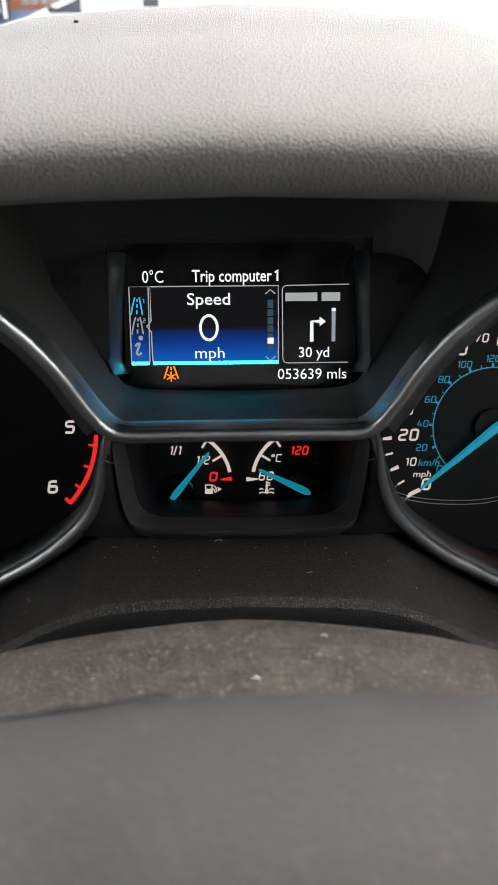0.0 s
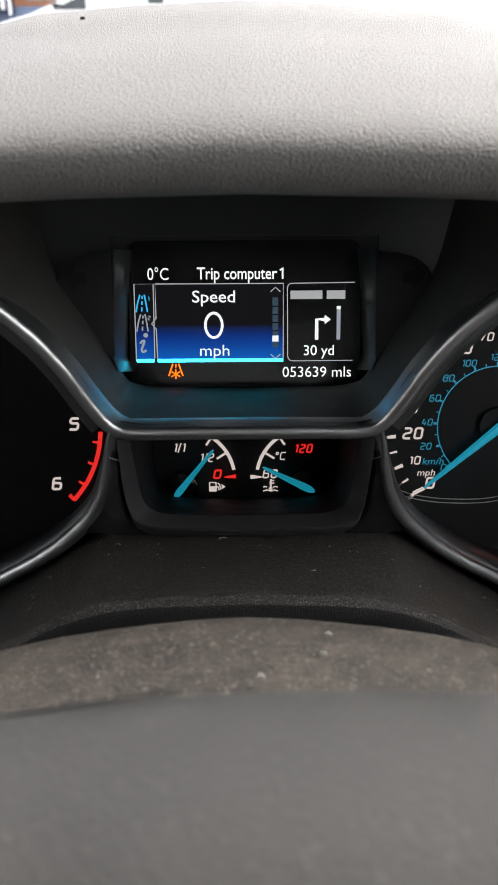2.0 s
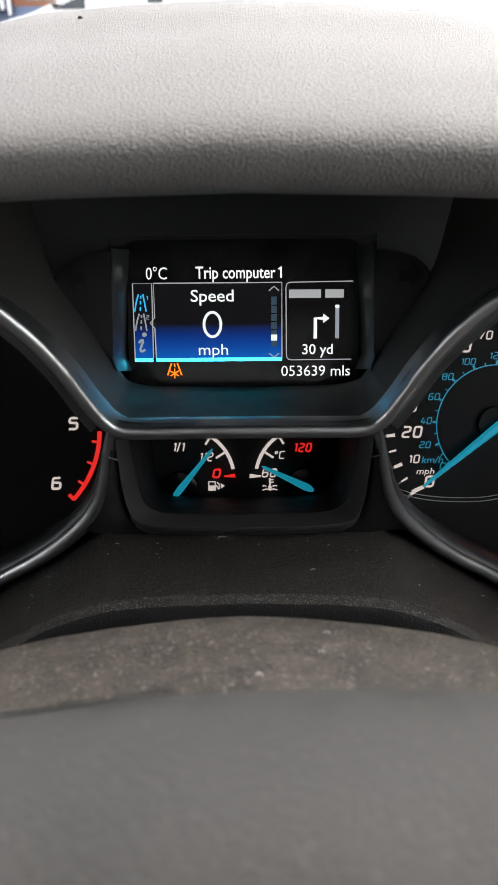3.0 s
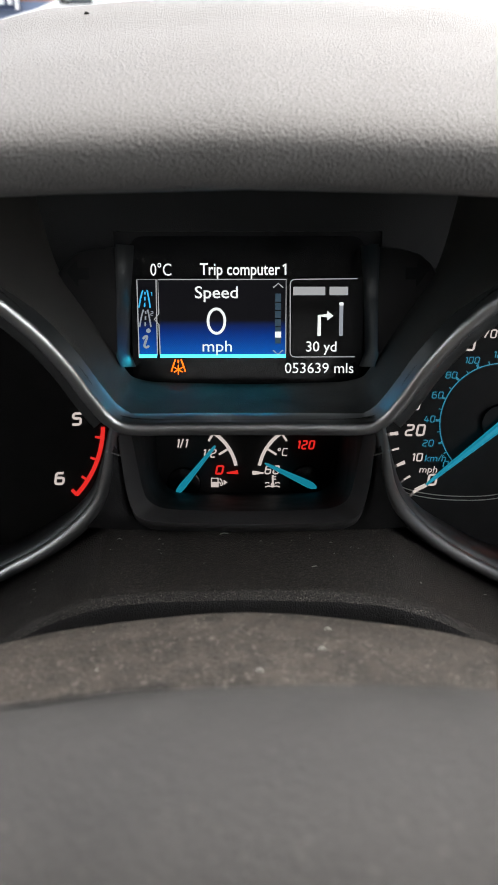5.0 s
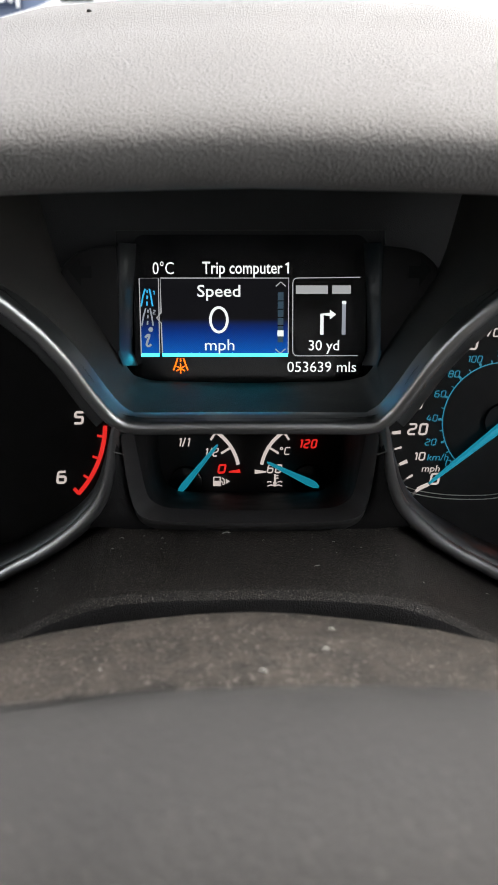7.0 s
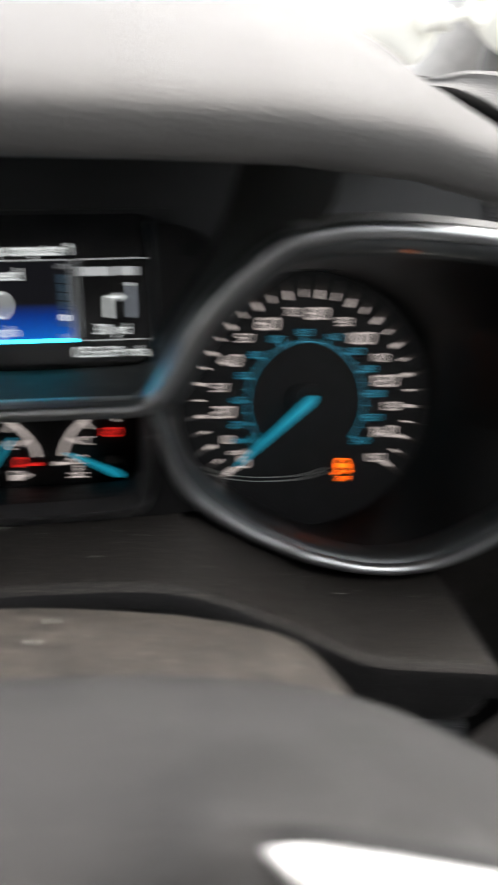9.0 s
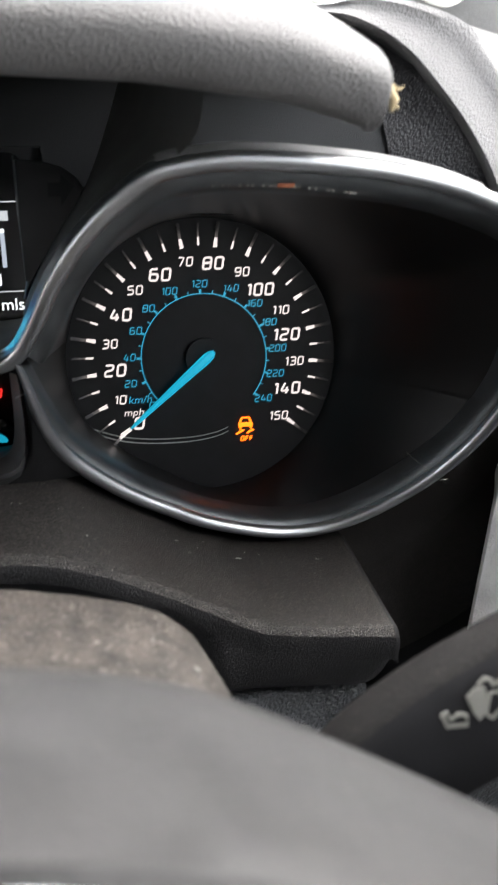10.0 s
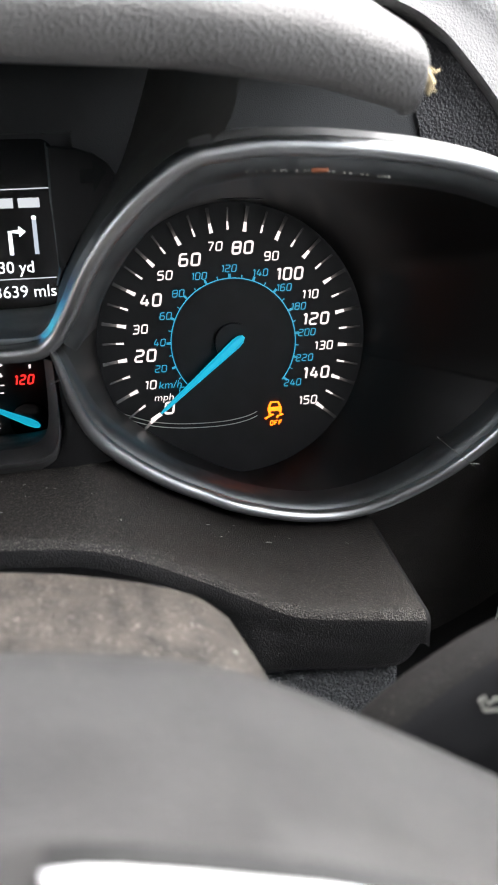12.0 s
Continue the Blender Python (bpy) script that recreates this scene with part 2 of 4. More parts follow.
def ribbon(points, width, z0, z1, closed=False):
    """A flat band along a line in the face plane."""
    p = [Vector((q[0], q[1])) for q in points]
    n = len(p)
    left, right = [], []
    for i in range(n):
        a = p[i - 1] if closed or i else p[i]
        b = p[(i + 1) % n] if closed or i < n - 1 else p[i]
        d = (b - a).normalized()
        s = Vector((-d.y, d.x)) * width / 2
        left.append(p[i] + s)
        right.append(p[i] - s)
    rows = [[(*l, z0), (*l, z1), (*r, z1), (*r, z0)] for l, r in zip(left, right)]
    return grid(rows, close_rows=closed, close_cols=True, caps=not closed)


def tube(points, radius, n=10, taper=None, flat=1.0):
    """A round bar along a line."""
    p = [Vector(q) for q in points]
    rows = []
    for i, q in enumerate(p):
        d = (p[min(i + 1, len(p) - 1)] - p[max(i - 1, 0)]).normalized()
        ref = Vector((0, 0, 1)) if abs(d.z) < 0.9 else Vector((1, 0, 0))
        a = d.cross(ref).normalized()
        b = d.cross(a)
        r = radius if taper is None else taper[i]
        rows.append([q + a * r * math.cos(6.2832 * j / n) + b * r * flat * math.sin(6.2832 * j / n) for j in range(n)])
    return grid(rows, close_cols=True, caps=True)


def box(x0, y0, z0, x1, y1, z1, bevel=0.0):
    bm = bmesh.new()
    bmesh.ops.create_cube(bm, size=1.0)
    for v in bm.verts:
        v.co = Vector((x0 if v.co.x < 0 else x1, y0 if v.co.y < 0 else y1, z0 if v.co.z < 0 else z1))
    if bevel > 0:
        bmesh.ops.bevel(bm, geom=list(bm.edges), offset=bevel, segments=3, affect="EDGES", profile=0.5)
    return bm


def merged(*bms):
    """One bmesh out of several."""
    out = bmesh.new()
    for b in bms:
        me = bpy.data.meshes.new("piece")
        b.to_mesh(me)
        b.free()
        out.from_mesh(me)
        bpy.data.meshes.remove(me)
    return out


def lettering(body, x, y, z, height, width=0.0, lean=0.0, weight=0.0, material=None, parent=None, name="text", align="CENTER", squeeze=1.0):
    """Letters in the built-in font, centred on (x, y); height is that of a capital, width that of the whole line, in mm."""
    cu = bpy.data.curves.new(name, "FONT")
    cu.body = body
    cu.size = 1.0
    cu.extrude = 0.02
    cu.offset = weight
    cu.resolution_u = 3
    tmp = new(name, cu)
    me = bpy.data.meshes.new_from_object(tmp.evaluated_get(bpy.context.evaluated_depsgraph_get()))
    bpy.data.objects.remove(tmp)
    bpy.data.curves.remove(cu)
    bm = bmesh.new()
    bm.from_mesh(me)
    bpy.data.meshes.remove(me)
    xs = [v.co.x for v in bm.verts]
    low, high = min(xs), max(xs)
    sy = height / 0.70
    sx = width / (high - low) if width else sy * squeeze
    for v in bm.verts:
        px = (v.co.x - (low + high) / 2) * sx
        py = (v.co.y - 0.35) * sy
        v.co = Vector((px + lean * py, py, z + v.co.z * 6))
    # characters: runs of faces whose spans along the line overlap
    spans = sorted((min(v.co.x - lean * v.co.y for v in f.verts), max(v.co.x - lean * v.co.y for v in f.verts)) for f in bm.faces)
    runs = []
    for a, b in spans:
        if runs and a < runs[-1][1] - 0.02:
            runs[-1][1] = max(b, runs[-1][1])
        else:
            runs.append([a, b])
    made = []
    for a, b in runs:
        one = bm.copy()
        gone = [f for f in one.faces if not a - 1e-6 <= sum(v.co.x - lean * v.co.y for v in f.verts) / len(f.verts) <= b + 1e-6]
        bmesh.ops.delete(one, geom=gone, context="FACES")
        bmesh.ops.translate(one, vec=(x, y, 0), verts=one.verts)
        bmesh.ops.remove_doubles(one, verts=one.verts, dist=0.002)
        made.append(part(name if len(runs) == 1 or name == "numeral" else "letter", one, material, parent, smooth=False))
    bm.free()
    return made


# Strokes of the square, sloping dial figures in a cell 0.6 wide and 1 high: (closed, corners).
STROKES = {
    "0": [(True, ((0, 0), (0.6, 0), (0.6, 1), (0, 1)))],
    "1": [(False, ((0.06, 0.86), (0.3, 1), (0.3, 0)))],
    "2": [(False, ((0, 1), (0.6, 1), (0.6, 0.56), (0, 0.44), (0, 0), (0.6, 0)))],
    "3": [(False, ((0, 1), (0.6, 1), (0.6, 0), (0, 0))), (False, ((0.14, 0.52), (0.58, 0.52)))],
    "4": [(False, ((0.3, 1), (0, 0.26), (0.7, 0.26))), (False, ((0.5, 0.62), (0.5, 0)))],
    "5": [(False, ((0.6, 1), (0, 1), (0, 0.56), (0.6, 0.56), (0.6, 0), (0, 0)))],
    "6": [(False, ((0.54, 1), (0, 1), (0, 0), (0.6, 0), (0.6, 0.56), (0.04, 0.56)))],
    "7": [(False, ((0, 1), (0.6, 1), (0.24, 0)))],
    "8": [(True, ((0, 0), (0.6, 0), (0.6, 1), (0, 1))), (False, ((0.02, 0.53), (0.58, 0.53)))],
    "9": [(False, ((0.06, 0), (0.6, 0), (0.6, 1), (0, 1), (0, 0.46), (0.56, 0.46)))],
    "C": [(False, ((0.6, 1), (0, 1), (0, 0), (0.6, 0)))],
    "F": [(False, ((0.6, 1), (0, 1), (0, 0))), (False, ((0, 0.52), (0.52, 0.52)))],
    "O": [(True, ((0, 0), (0.6, 0), (0.6, 1), (0, 1)))],
    "/": [(False, ((0, -0.08), (0.2, 1.08)))],
    "°": [(True, ((0, 0.7), (0.28, 0.7), (0.28, 1), (0, 1)))],
}
SPAN = {"1": 0.3, "/": 0.2, "°": 0.28, "4": 0.66}


def softened(corners, r, closed):
    """A line through corners that are cut round."""
    p = [Vector((*q, 0)) for q in corners]
    n = len(p)
    out = []
    for i in range(n):
        if not closed and i in (0, n - 1):
            out.append(p[i])
            continue
        a, b, c = p[i - 1], p[i], p[(i + 1) % n]
        u, v = (a - b), (c - b)
        k = min(r, u.length * 0.48, v.length * 0.48)
        u, v = b + u.normalized() * k, b + v.normalized() * k
        out += [u.lerp(b, t).lerp(b.lerp(v, t), t) for t in (0, 0.33, 0.67, 1)]
    return out


def figures(body, x, y, z, height, width, lean=0.2, stroke=0.17, material=None, parent=None):
    """Square sloping dial figures, one mesh for each, centred on (x, y); sizes in mm."""
    gap = stroke + 0.17
    spans = [SPAN.get(c, 0.6) for c in body]
    total = sum(spans) + gap * (len(body) - 1) + stroke
    kx, ky = width / total, height / (1 + stroke)
    at = stroke / 2
    for c, w in zip(body, spans):
        bms = []
        for j, (closed, corners) in enumerate(STROKES[c]):
            line = softened([(q[0] * kx, (q[1] - 0.5) * ky) for q in corners], 0.2 * ky, closed)
            bms.append(ribbon(line, stroke * (kx + ky) / 2, z + 0.01 * j, z + 0.22 + 0.01 * j, closed))
        one = merged(*bms)
        for v in one.verts:
            v.co = Vector((x + v.co.x + (at - total / 2) * kx + lean * v.co.y, y + v.co.y, v.co.z))
        part("numeral", one, material, parent, smooth=False)
        at += w + gap


UC = 116.8  # shift from the dial's axis to the column's


def mirror(path):
    return [(-x, *r) for x, *r in path]


# ---- instrument cluster ----
cluster = thing("instrument_cluster", "black car instrument cluster with chrome-edged dials and lit colour display", "instrument cluster")

# The dials' rims lie in one plane that leans towards the driver: z = 90 + 0.62 y.
def on_rim(path):
    return [(x, y, 90 + 0.62 * y) for x, y in path]


upper = on_rim(((0, 12.3), (15, 12.3), (28, 12.2), (38, 12.2), (43.5, 13.2), (47.6, 16.4), (50.9, 21.2), (54, 26.5), (58.4, 34.6), (64.6, 43.4), (69.5, 48.8), (76.2, 55), (87.7, 62.8), (98, 65.1), (108, 66), (123, 65.7), (138, 64.6),
                (154.7, 62.6), (172, 59.2), (187, 54.6), (200, 49.6), (208, 44.5), (213.5, 37), (217, 27), (219.5, 16), (220.5, 5), (220, -6), (217.5, -16)))
lower = on_rim(((217.5, -16), (212, -28), (205.5, -37.5), (196, -47.5), (186, -55), (174.5, -61.8), (163, -66.3), (152.5, -68.2), (140, -68), (128.5, -65.8), (117, -62.2), (105, -57.4), (94, -51.2), (83.5, -45), (73, -37.5), (63.5, -29), (57, -21.5), (53, -12.5), (51, -3.5), (50, 3.5), (49.2, 9), (48.4, 13)))


def band(path, inward, profile, wide=None, thin=None):
    """A moulding along a path: the profile gives steps towards the dial and in depth; wide stretches the part past 2.7 mm."""
    rows = []
    n = len(path)
    for i, p in enumerate(path):
        d = (path[min(i + 1, n - 1)] - path[max(i - 1, 0)])
        s = Vector((-d.y, d.x, 0)).normalized() * inward
        k = wide(i / (n - 1)) if wide else 1.0
        m = thin(i / (n - 1)) if thin else 1.0
        rows.append([p + s * ((a if a <= 2.7 else 2.7 + (a - 2.7) * k) * m - 3.6 * (1 - m)) + Vector((0, 0, b)) for a, b in profile])
    return rows


ROUND = [(-3.4, -12), (-3.2, -6), (-2.1, -3.4)] + [((3.0 if a < 90 else 2.0) * math.cos(radians(a)), 3.0 * math.sin(radians(a)) - 2.6) for a in range(165, -16, -15)]
WALL = [(2.7, -3.6), (3.6, -4.0), (4.6, -4.5), (5.6, -5.2), (6.6, -6.2), (7.4, -7.6), (7.9, -9.4), (8.1, -12), (8.0, -20)]
up_path, low_path = spline(upper, 8), spline(lower, 8)
for side in (1, -1):
    up = [Vector((p.x * side, p.y, p.z)) for p in up_path]
    lo = [Vector((p.x * side, p.y, p.z)) for p in low_path]
    part("chrome_trim", grid(band(up, -side, ROUND)), m_satin, cluster, "satin chrome trim strip")
    low_thin = lambda f: float(np.interp(f, (0, 0.76, 0.88, 1), (1, 1, 0.6, 0.34)))
    part("lower_ring", grid(band(lo, -side, ROUND, None, low_thin)), m_satin, cluster, "satin chrome lower dial ring")
    k = 8 * 5
    up_wide = lambda f: float(np.interp(f, (0, 0.5, 0.75, 1), (1, 0.8, 0.45, 0.5)))
    low_wide = lambda f: float(np.interp(f, (0, 0.12, 0.3, 0.45, 0.85, 1), (0.5, 0.7, 0.7, 0.6, 0.6, 0.3)))
    part("dial_wall", grid(band(up[k:], -side, WALL, up_wide)), m_dark_chrome, cluster, "dark metallic inner wall of the dial")
    part("dial_wall", grid(band(lo, -side, WALL, low_wide, low_thin)), m_dark_chrome, cluster, "dark metallic inner wall of the dial")
    # sloping surround between the wall and the dial's face
    ends = band(up[k:], -side, [(7.9, -19)], up_wide) + band(lo, -side, [(7.9, -19)], low_wide, low_thin)[1:]
    axis = Vector((UC * side, 0, 0.3))
    rows = []
    for q in (r[0] for r in ends):
        d = Vector((q.x, q.y, 0)) - Vector((axis.x, 0, 0))
        foot = axis + d.normalized() * min(59.0, d.length + 3.0)
        rows.append([q, q.lerp(foot, 0.3), q.lerp(foot, 0.7), foot])
    part("dial_surround", grid(rows), m_dialrim, cluster, "brown-black sloping surround of the dial")


def arc(cx, cy, r, a0, a1, n):
    return [(cx + r * math.cos(radians(a0 + (a1 - a0) * i / n)), cy + r * math.sin(radians(a0 + (a1 - a0) * i / n))) for i in range(n + 1)]


def tick(a, r0, r1, w0, w1, z0=0.6, z1=0.6, thick=0.35):
    """A wedge-shaped mark on a ray from the dial's axis."""
    c, s = math.cos(radians(a)), math.sin(radians(a))
    pts = []
    for r, w, z in ((r0, w0, z0), (r1, w1, z1)):
        pts.append([Vector((c * r - s * w * q, s * r + c * w * q, z + h)) for q, h in ((-0.5, 0), (0.5, 0), (0.5, thick), (-0.5, thick))])
    return grid(pts, close_cols=True, caps=True)


# speedometer
speedo = new("speedometer")
speedo.parent = cluster
speedo.location = (UC / 1000, 0, 0)
part("dial_face", prism(arc(0, 0, 70, 0, 360, 64)[:-1], -3, 0), m_dial, speedo, "black speedometer face")
FACE_RIM = [(x - UC, y) for x, y in ((10, -75), (260, -75), (260, 90), (10, 90))]
part("backing", prism(FACE_RIM, -8, -4), m_dial, speedo)
A0, STEP = 220.5, 1.7325
# each tick gets a faint glowing wedge that imitates its reflection outwards
for mph in range(0, 151, 5):
    a = A0 - STEP * mph
    if mph % 10 == 0:
        part("tick", tick(a, 47, 51.0, 1.7, 1.25), m_white, speedo, smooth=False)
        part("tick_reflection", tick(a, 51.0, 57.4, 1.2, 1.5, 0.7, 3.2), m_tail, speedo, smooth=False)
    else:
        part("tick", tick(a, 47.6, 51.0, 0.95, 0.75), m_white, speedo, smooth=False)
        part("tick_reflection", tick(a, 51.0, 56.6, 0.72, 0.9, 0.7, 2.9), m_tail, speedo, smooth=False)
MPH_AT = {0: (-30, -27), 10: (-37.6, -16.2), 20: (-38.8, -3.4), 30: (-40.2, 8.0), 40: (-34.9, 20), 50: (-28.2, 30), 60: (-17.3, 36), 70: (-6.3, 41), 80: (5.6, 40), 90: (18, 36), 100: (25.6, 28.2), 110: (34.6, 19), 120: (36.8, 8.2), 130: (40.2, -3.8), 140: (36.4, -15.8), 150: (32.3, -28)}
for mph, (x, y) in MPH_AT.items():
    big = mph % 20 == 0
    wide = sum(3.1 if c == "1" else 4.7 for c in str(mph))
    figures(str(mph), x, y, 0.5, 5.6 if big else 4.0, wide * (1 if big else 0.7), 0.16, 0.19 if big else 0.17, m_white, speedo)
part("speed_ring", ribbon(arc(0, 0, 27.5, 221, -40.5, 90), 0.45, 0.4, 0.7), m_cyan, speedo, "thin blue inner ring", smooth=False)
K0, KSTEP = 220.9, 1.0806
KMH_AT = {0: (-24.0, -19.6), 20: (-32.6, -9.5), 40: (-32.4, 1.8), 60: (-29, 13), 80: (-23, 22.2), 100: (-13.8, 29), 120: (-0.8, 31.6), 140: (12.8, 29.2), 160: (23, 22.4), 180: (29.2, 14), 200: (32.8, 2.4), 220: (31.4, -8.8), 240: (25.6, -19.6)}
for kmh in range(0, 241, 10):
    a = K0 - KSTEP * kmh
    part("tick", tick(a, 27.5, 29.4 if kmh % 20 == 0 else 29.0, 1.0 if kmh % 20 == 0 else 0.45, 1.0 if kmh % 20 == 0 else 0.45, 0.4, 0.4), m_cyan, speedo, smooth=False)
    if kmh in KMH_AT:
        x, y = KMH_AT[kmh]
        figures(str(kmh), x, y, 0.5, 3.2, sum(1.7 if c == "1" else 2.6 for c in str(kmh)), 0.18, 0.14, m_cyan, speedo)
lettering("mph", -31.9, -22.0, 0.5, 3.0, 8.2, 0.2, 0.0, m_white, speedo, "unit_text")
lettering("km/h", -28.8, -16.6, 0.5, 3.2, 9.8, 0.2, 0.0, m_cyan, speedo, "unit_text")


def needle_mesh(length, tail, w0, w1, z):
    """A long wedge with a raised spine."""
    rows = []
    for s in (-tail, -tail * 0.6, 0, length * 0.25, length * 0.55, length * 0.93, length):
        f = (s + tail) / (length + tail)
        w = (w0 + (w1 - w0) * f) * (0.3 if s == -tail else 0.8 if s == -tail * 0.6 else 0.55 if s == length else 1.0)
        rows.append([(s, -w / 2, z), (s, w / 2, z), (s, w / 2 * 0.55, z + 1.3), (s, -w / 2 * 0.55, z + 1.3)])
    return grid(rows, close_cols=True, caps=True)


def turned(bm, a, x=0.0, y=0.0):
    bmesh.ops.transform(bm, matrix=pose(x, y, 0, 0, 0, a), verts=bm.verts)
    return bm


part("needle", turned(needle_mesh(44.0, 4.5, 5.0, 1.5, 6.0), 219.5), m_needle, speedo, "lit blue needle resting at zero")
part("needle_tip", turned(grid([[(44.3, -0.8, 6), (44.3, 0.8, 6), (44.3, 0.8, 7), (44.3, -0.8, 7)], [(49.5, -0.8, 2), (49.5, 0.8, 2), (49.5, 0.8, 3), (49.5, -0.8, 3)]], close_cols=True, caps=True), 219.5), m_white, speedo)
part("needle_hub", prism(arc(0, 0, 8.4, 0, 360, 72)[:-1], 0.2, 3.0, 1.0), m_dial, speedo, "black needle cap")
for dy in (0, -1.9):
    part("arc_line", ribbon([(p.x, p.y) for p in spline([(-50, -28.2 + dy, 0), (-44, -30.6 + dy, 0), (-37, -32.8 + dy, 0), (-27, -34.4 + dy, 0), (-16, -35 + dy, 0), (-5, -34.8 + dy, 0), (4, -33.4 + dy, 0), (9, -31.6 + dy, 0)], 6)], 0.4, 0.4, 0.6), m_icongrey, speedo, "thin grey curved line", smooth=False)
# traction lamp: a car over two skid marks and the word OFF
lamp = new("warning_lamp")
lamp.parent = speedo
lamp["label"] = "amber traction control off lamp, lit"
glyph = merged(ribbon([(-2.0, 2.4), (-1.3, 4.5), (1.3, 4.5), (2.0, 2.4)], 0.8, 0.5, 0.8), prism(rounded(-2.6, 0.2, 2.6, 2.2, 0.5), 0.5, 0.85), box(-2.4, -0.5, 0.5, -1.5, 0.3, 0.8), box(1.5, -0.5, 0.5, 2.4, 0.3, 0.8),
               ribbon([(-2.2, -1.0), (-0.6, -1.4), (-2.4, -2.4), (-3.6, -3.2)], 0.8, 0.5, 0.8), ribbon([(1.8, -1.0), (3.0, -1.5), (1.0, -2.4), (0.6, -3.2)], 0.8, 0.5, 0.8))
bmesh.ops.scale(glyph, vec=(1.25, 0.95, 1), verts=glyph.verts)
bmesh.ops.translate(glyph, vec=(17.0, -32.2, 0), verts=glyph.verts)
part("symbol", glyph, m_amber, lamp, smooth=False)
figures("OFF", 17.4, -37.4, 0.5, 2.3, 5.6, 0.12, 0.2, m_amber, lamp)

# rev counter
rev = new("rev_counter")
rev.parent = cluster
rev.location = (-UC / 1000, 0, 0)
part("dial_face", prism(arc(0, 0, 70, 0, 360, 64)[:-1], -3, 0), m_dial, rev, "black rev counter face")
part("backing", prism([(-x, y) for x, y in FACE_RIM], -8, -4), m_dial, rev)
part("red_zone", ribbon(arc(0, 0, 49.6, -2, -43.5, 24), 2.0, 0.4, 0.7), m_red, rev, "red limit arc", smooth=False)
part("red_end", ribbon([(36.4, -34.2), (34.0, -31.6)], 1.6, 0.4, 0.7), m_red, rev, smooth=False)
for a in (-8, -20.5, -33):
    part("tick", tick(a, 46.2, 49.0, 1.0, 1.2, 0.4, 0.4), m_red, rev, smooth=False)
for text, x, y in (("5", 37.6, 2.0), ("6", 28.5, -26.2)):
    figures(text, x, y, 0.5, 6.2, 4.9, 0.15, 0.2, m_white, rev)

# fuel and temperature gauges on a recessed panel
gauges = new("small_gauges")
gauges.parent = cluster
part("gauge_panel", prism(rounded(-58, -44, 58, 12, 9), -2, 2), m_dial, gauges, "black panel behind the small gauges")


def small_gauge(name, parent, s):
    g = new(name)
    g.parent = parent
    g["label"] = "small white-scaled gauge with a blue needle"
    cx, cy = (-29.0 if s > 0 else 29.0), -24.0
    for a0, a1 in ((52, 36), (33, 8)):
        part("scale", ribbon([(cx + s * (x - cx), y) for x, y in arc(cx, cy, 24.0, a0 + 12, a1 + 3, 10)], 1.6, 4.0, 4.3), m_white, g, smooth=False)
    for a, r0 in ((56, 19.5), (32, 18.5)):
        t = [(cx + s * r * math.cos(radians(a)), cy + r * math.sin(radians(a))) for r in (r0, 24.5)]
        part("tick", ribbon(t, 1.0, 4.0, 4.3), m_white, g, smooth=False)
    t = [(cx + s * r * math.cos(radians(92)), cy + r * math.sin(radians(92))) for r in (19.0, 20.6)]
    part("tick", ribbon(t, 0.9, 4.0, 4.3), m_white, g, smooth=False)
    return g


fuel = small_gauge("fuel_gauge", gauges, 1)
temp = small_gauge("temperature_gauge", gauges, -1)
FX = UC
part("zero_mark", prism([(-126.6 + FX, -22.6), (-121.4 + FX, -21.6), (-121.2 + FX, -23.4), (-126.6 + FX, -23.2)], 4, 4.4), m_red, fuel, smooth=False)
part("cold_mark", prism([(-114.6 + FX, -21.8), (-109.4 + FX, -22.6), (-109.4 + FX, -23.2), (-114.6 + FX, -23.8)], 4, 4.4), m_white, temp, smooth=False)
figures("1/1", -147.2 + FX, -8.9, 4.2, 4.4, 5.4, 0.2, 0.18, m_white, fuel)
figures("1/2", -134.6 + FX, -13.6, 4.2, 4.2, 6.4, 0.2, 0.18, m_white, fuel)
figures("0", -129.8 + FX, -21.4, 4.2, 4.4, 3.9, 0.2, 0.22, m_red, fuel)
figures("120", -90.0 + FX, -9.6, 4.2, 4.4, 8.4, 0.2, 0.22, m_red, temp)
figures("60", -105.4 + FX, -21.4, 4.2, 4.2, 6.8, 0.2, 0.18, m_white, temp)
figures("°C", -100.6 + FX, -13.0, 4.2, 3.7, 5.0, 0.15, 0.15, m_white, temp)
part("needle", turned(needle_mesh(24.5, 4.5, 3.6, 1.3, 7.0), 51.0, -147.0 + FX, -28.6), m_needle, fuel, "lit blue needle near half")
part("needle", turned(needle_mesh(22.0, 4.5, 4.0, 1.3, 7.0), 154.0, -89.2 + FX, -27.4), m_needle, temp, "lit blue needle near cold")
for g, x, y in ((fuel, -146.6, -28.4), (temp, -89.4, -27.4)):
    part("needle_hub", prism(arc(x + FX, y, 8.0, 0, 360, 28)[:-1], 2, 5.5, 0.8), m_gloss, g, "black needle cap")
px, py = -131.2 + FX, -27.4
pump = merged(ribbon([(px - 2.4, py - 2.0), (px - 2.4, py + 2.0), (px + 0.6, py + 2.0), (px + 0.6, py - 2.0)], 0.7, 4, 4.3, True), box(px - 2.2, py - 1.9, 4, px + 0.5, py + 0.2, 4.3), ribbon([(px + 0.9, py + 0.2), (px + 1.7, py - 0.4), (px + 1.9, py - 1.6), (px + 2.6, py - 1.2), (px + 2.4, py + 0.8), (px + 1.4, py + 1.8)], 0.5, 4, 4.3), prism([(px + 3.2, py + 1.2), (px + 5.0, py), (px + 3.2, py - 1.2)], 4, 4.3))
part("pump_symbol", pump, m_white, fuel, smooth=False)
px, py = -105.2 + FX, -26.6
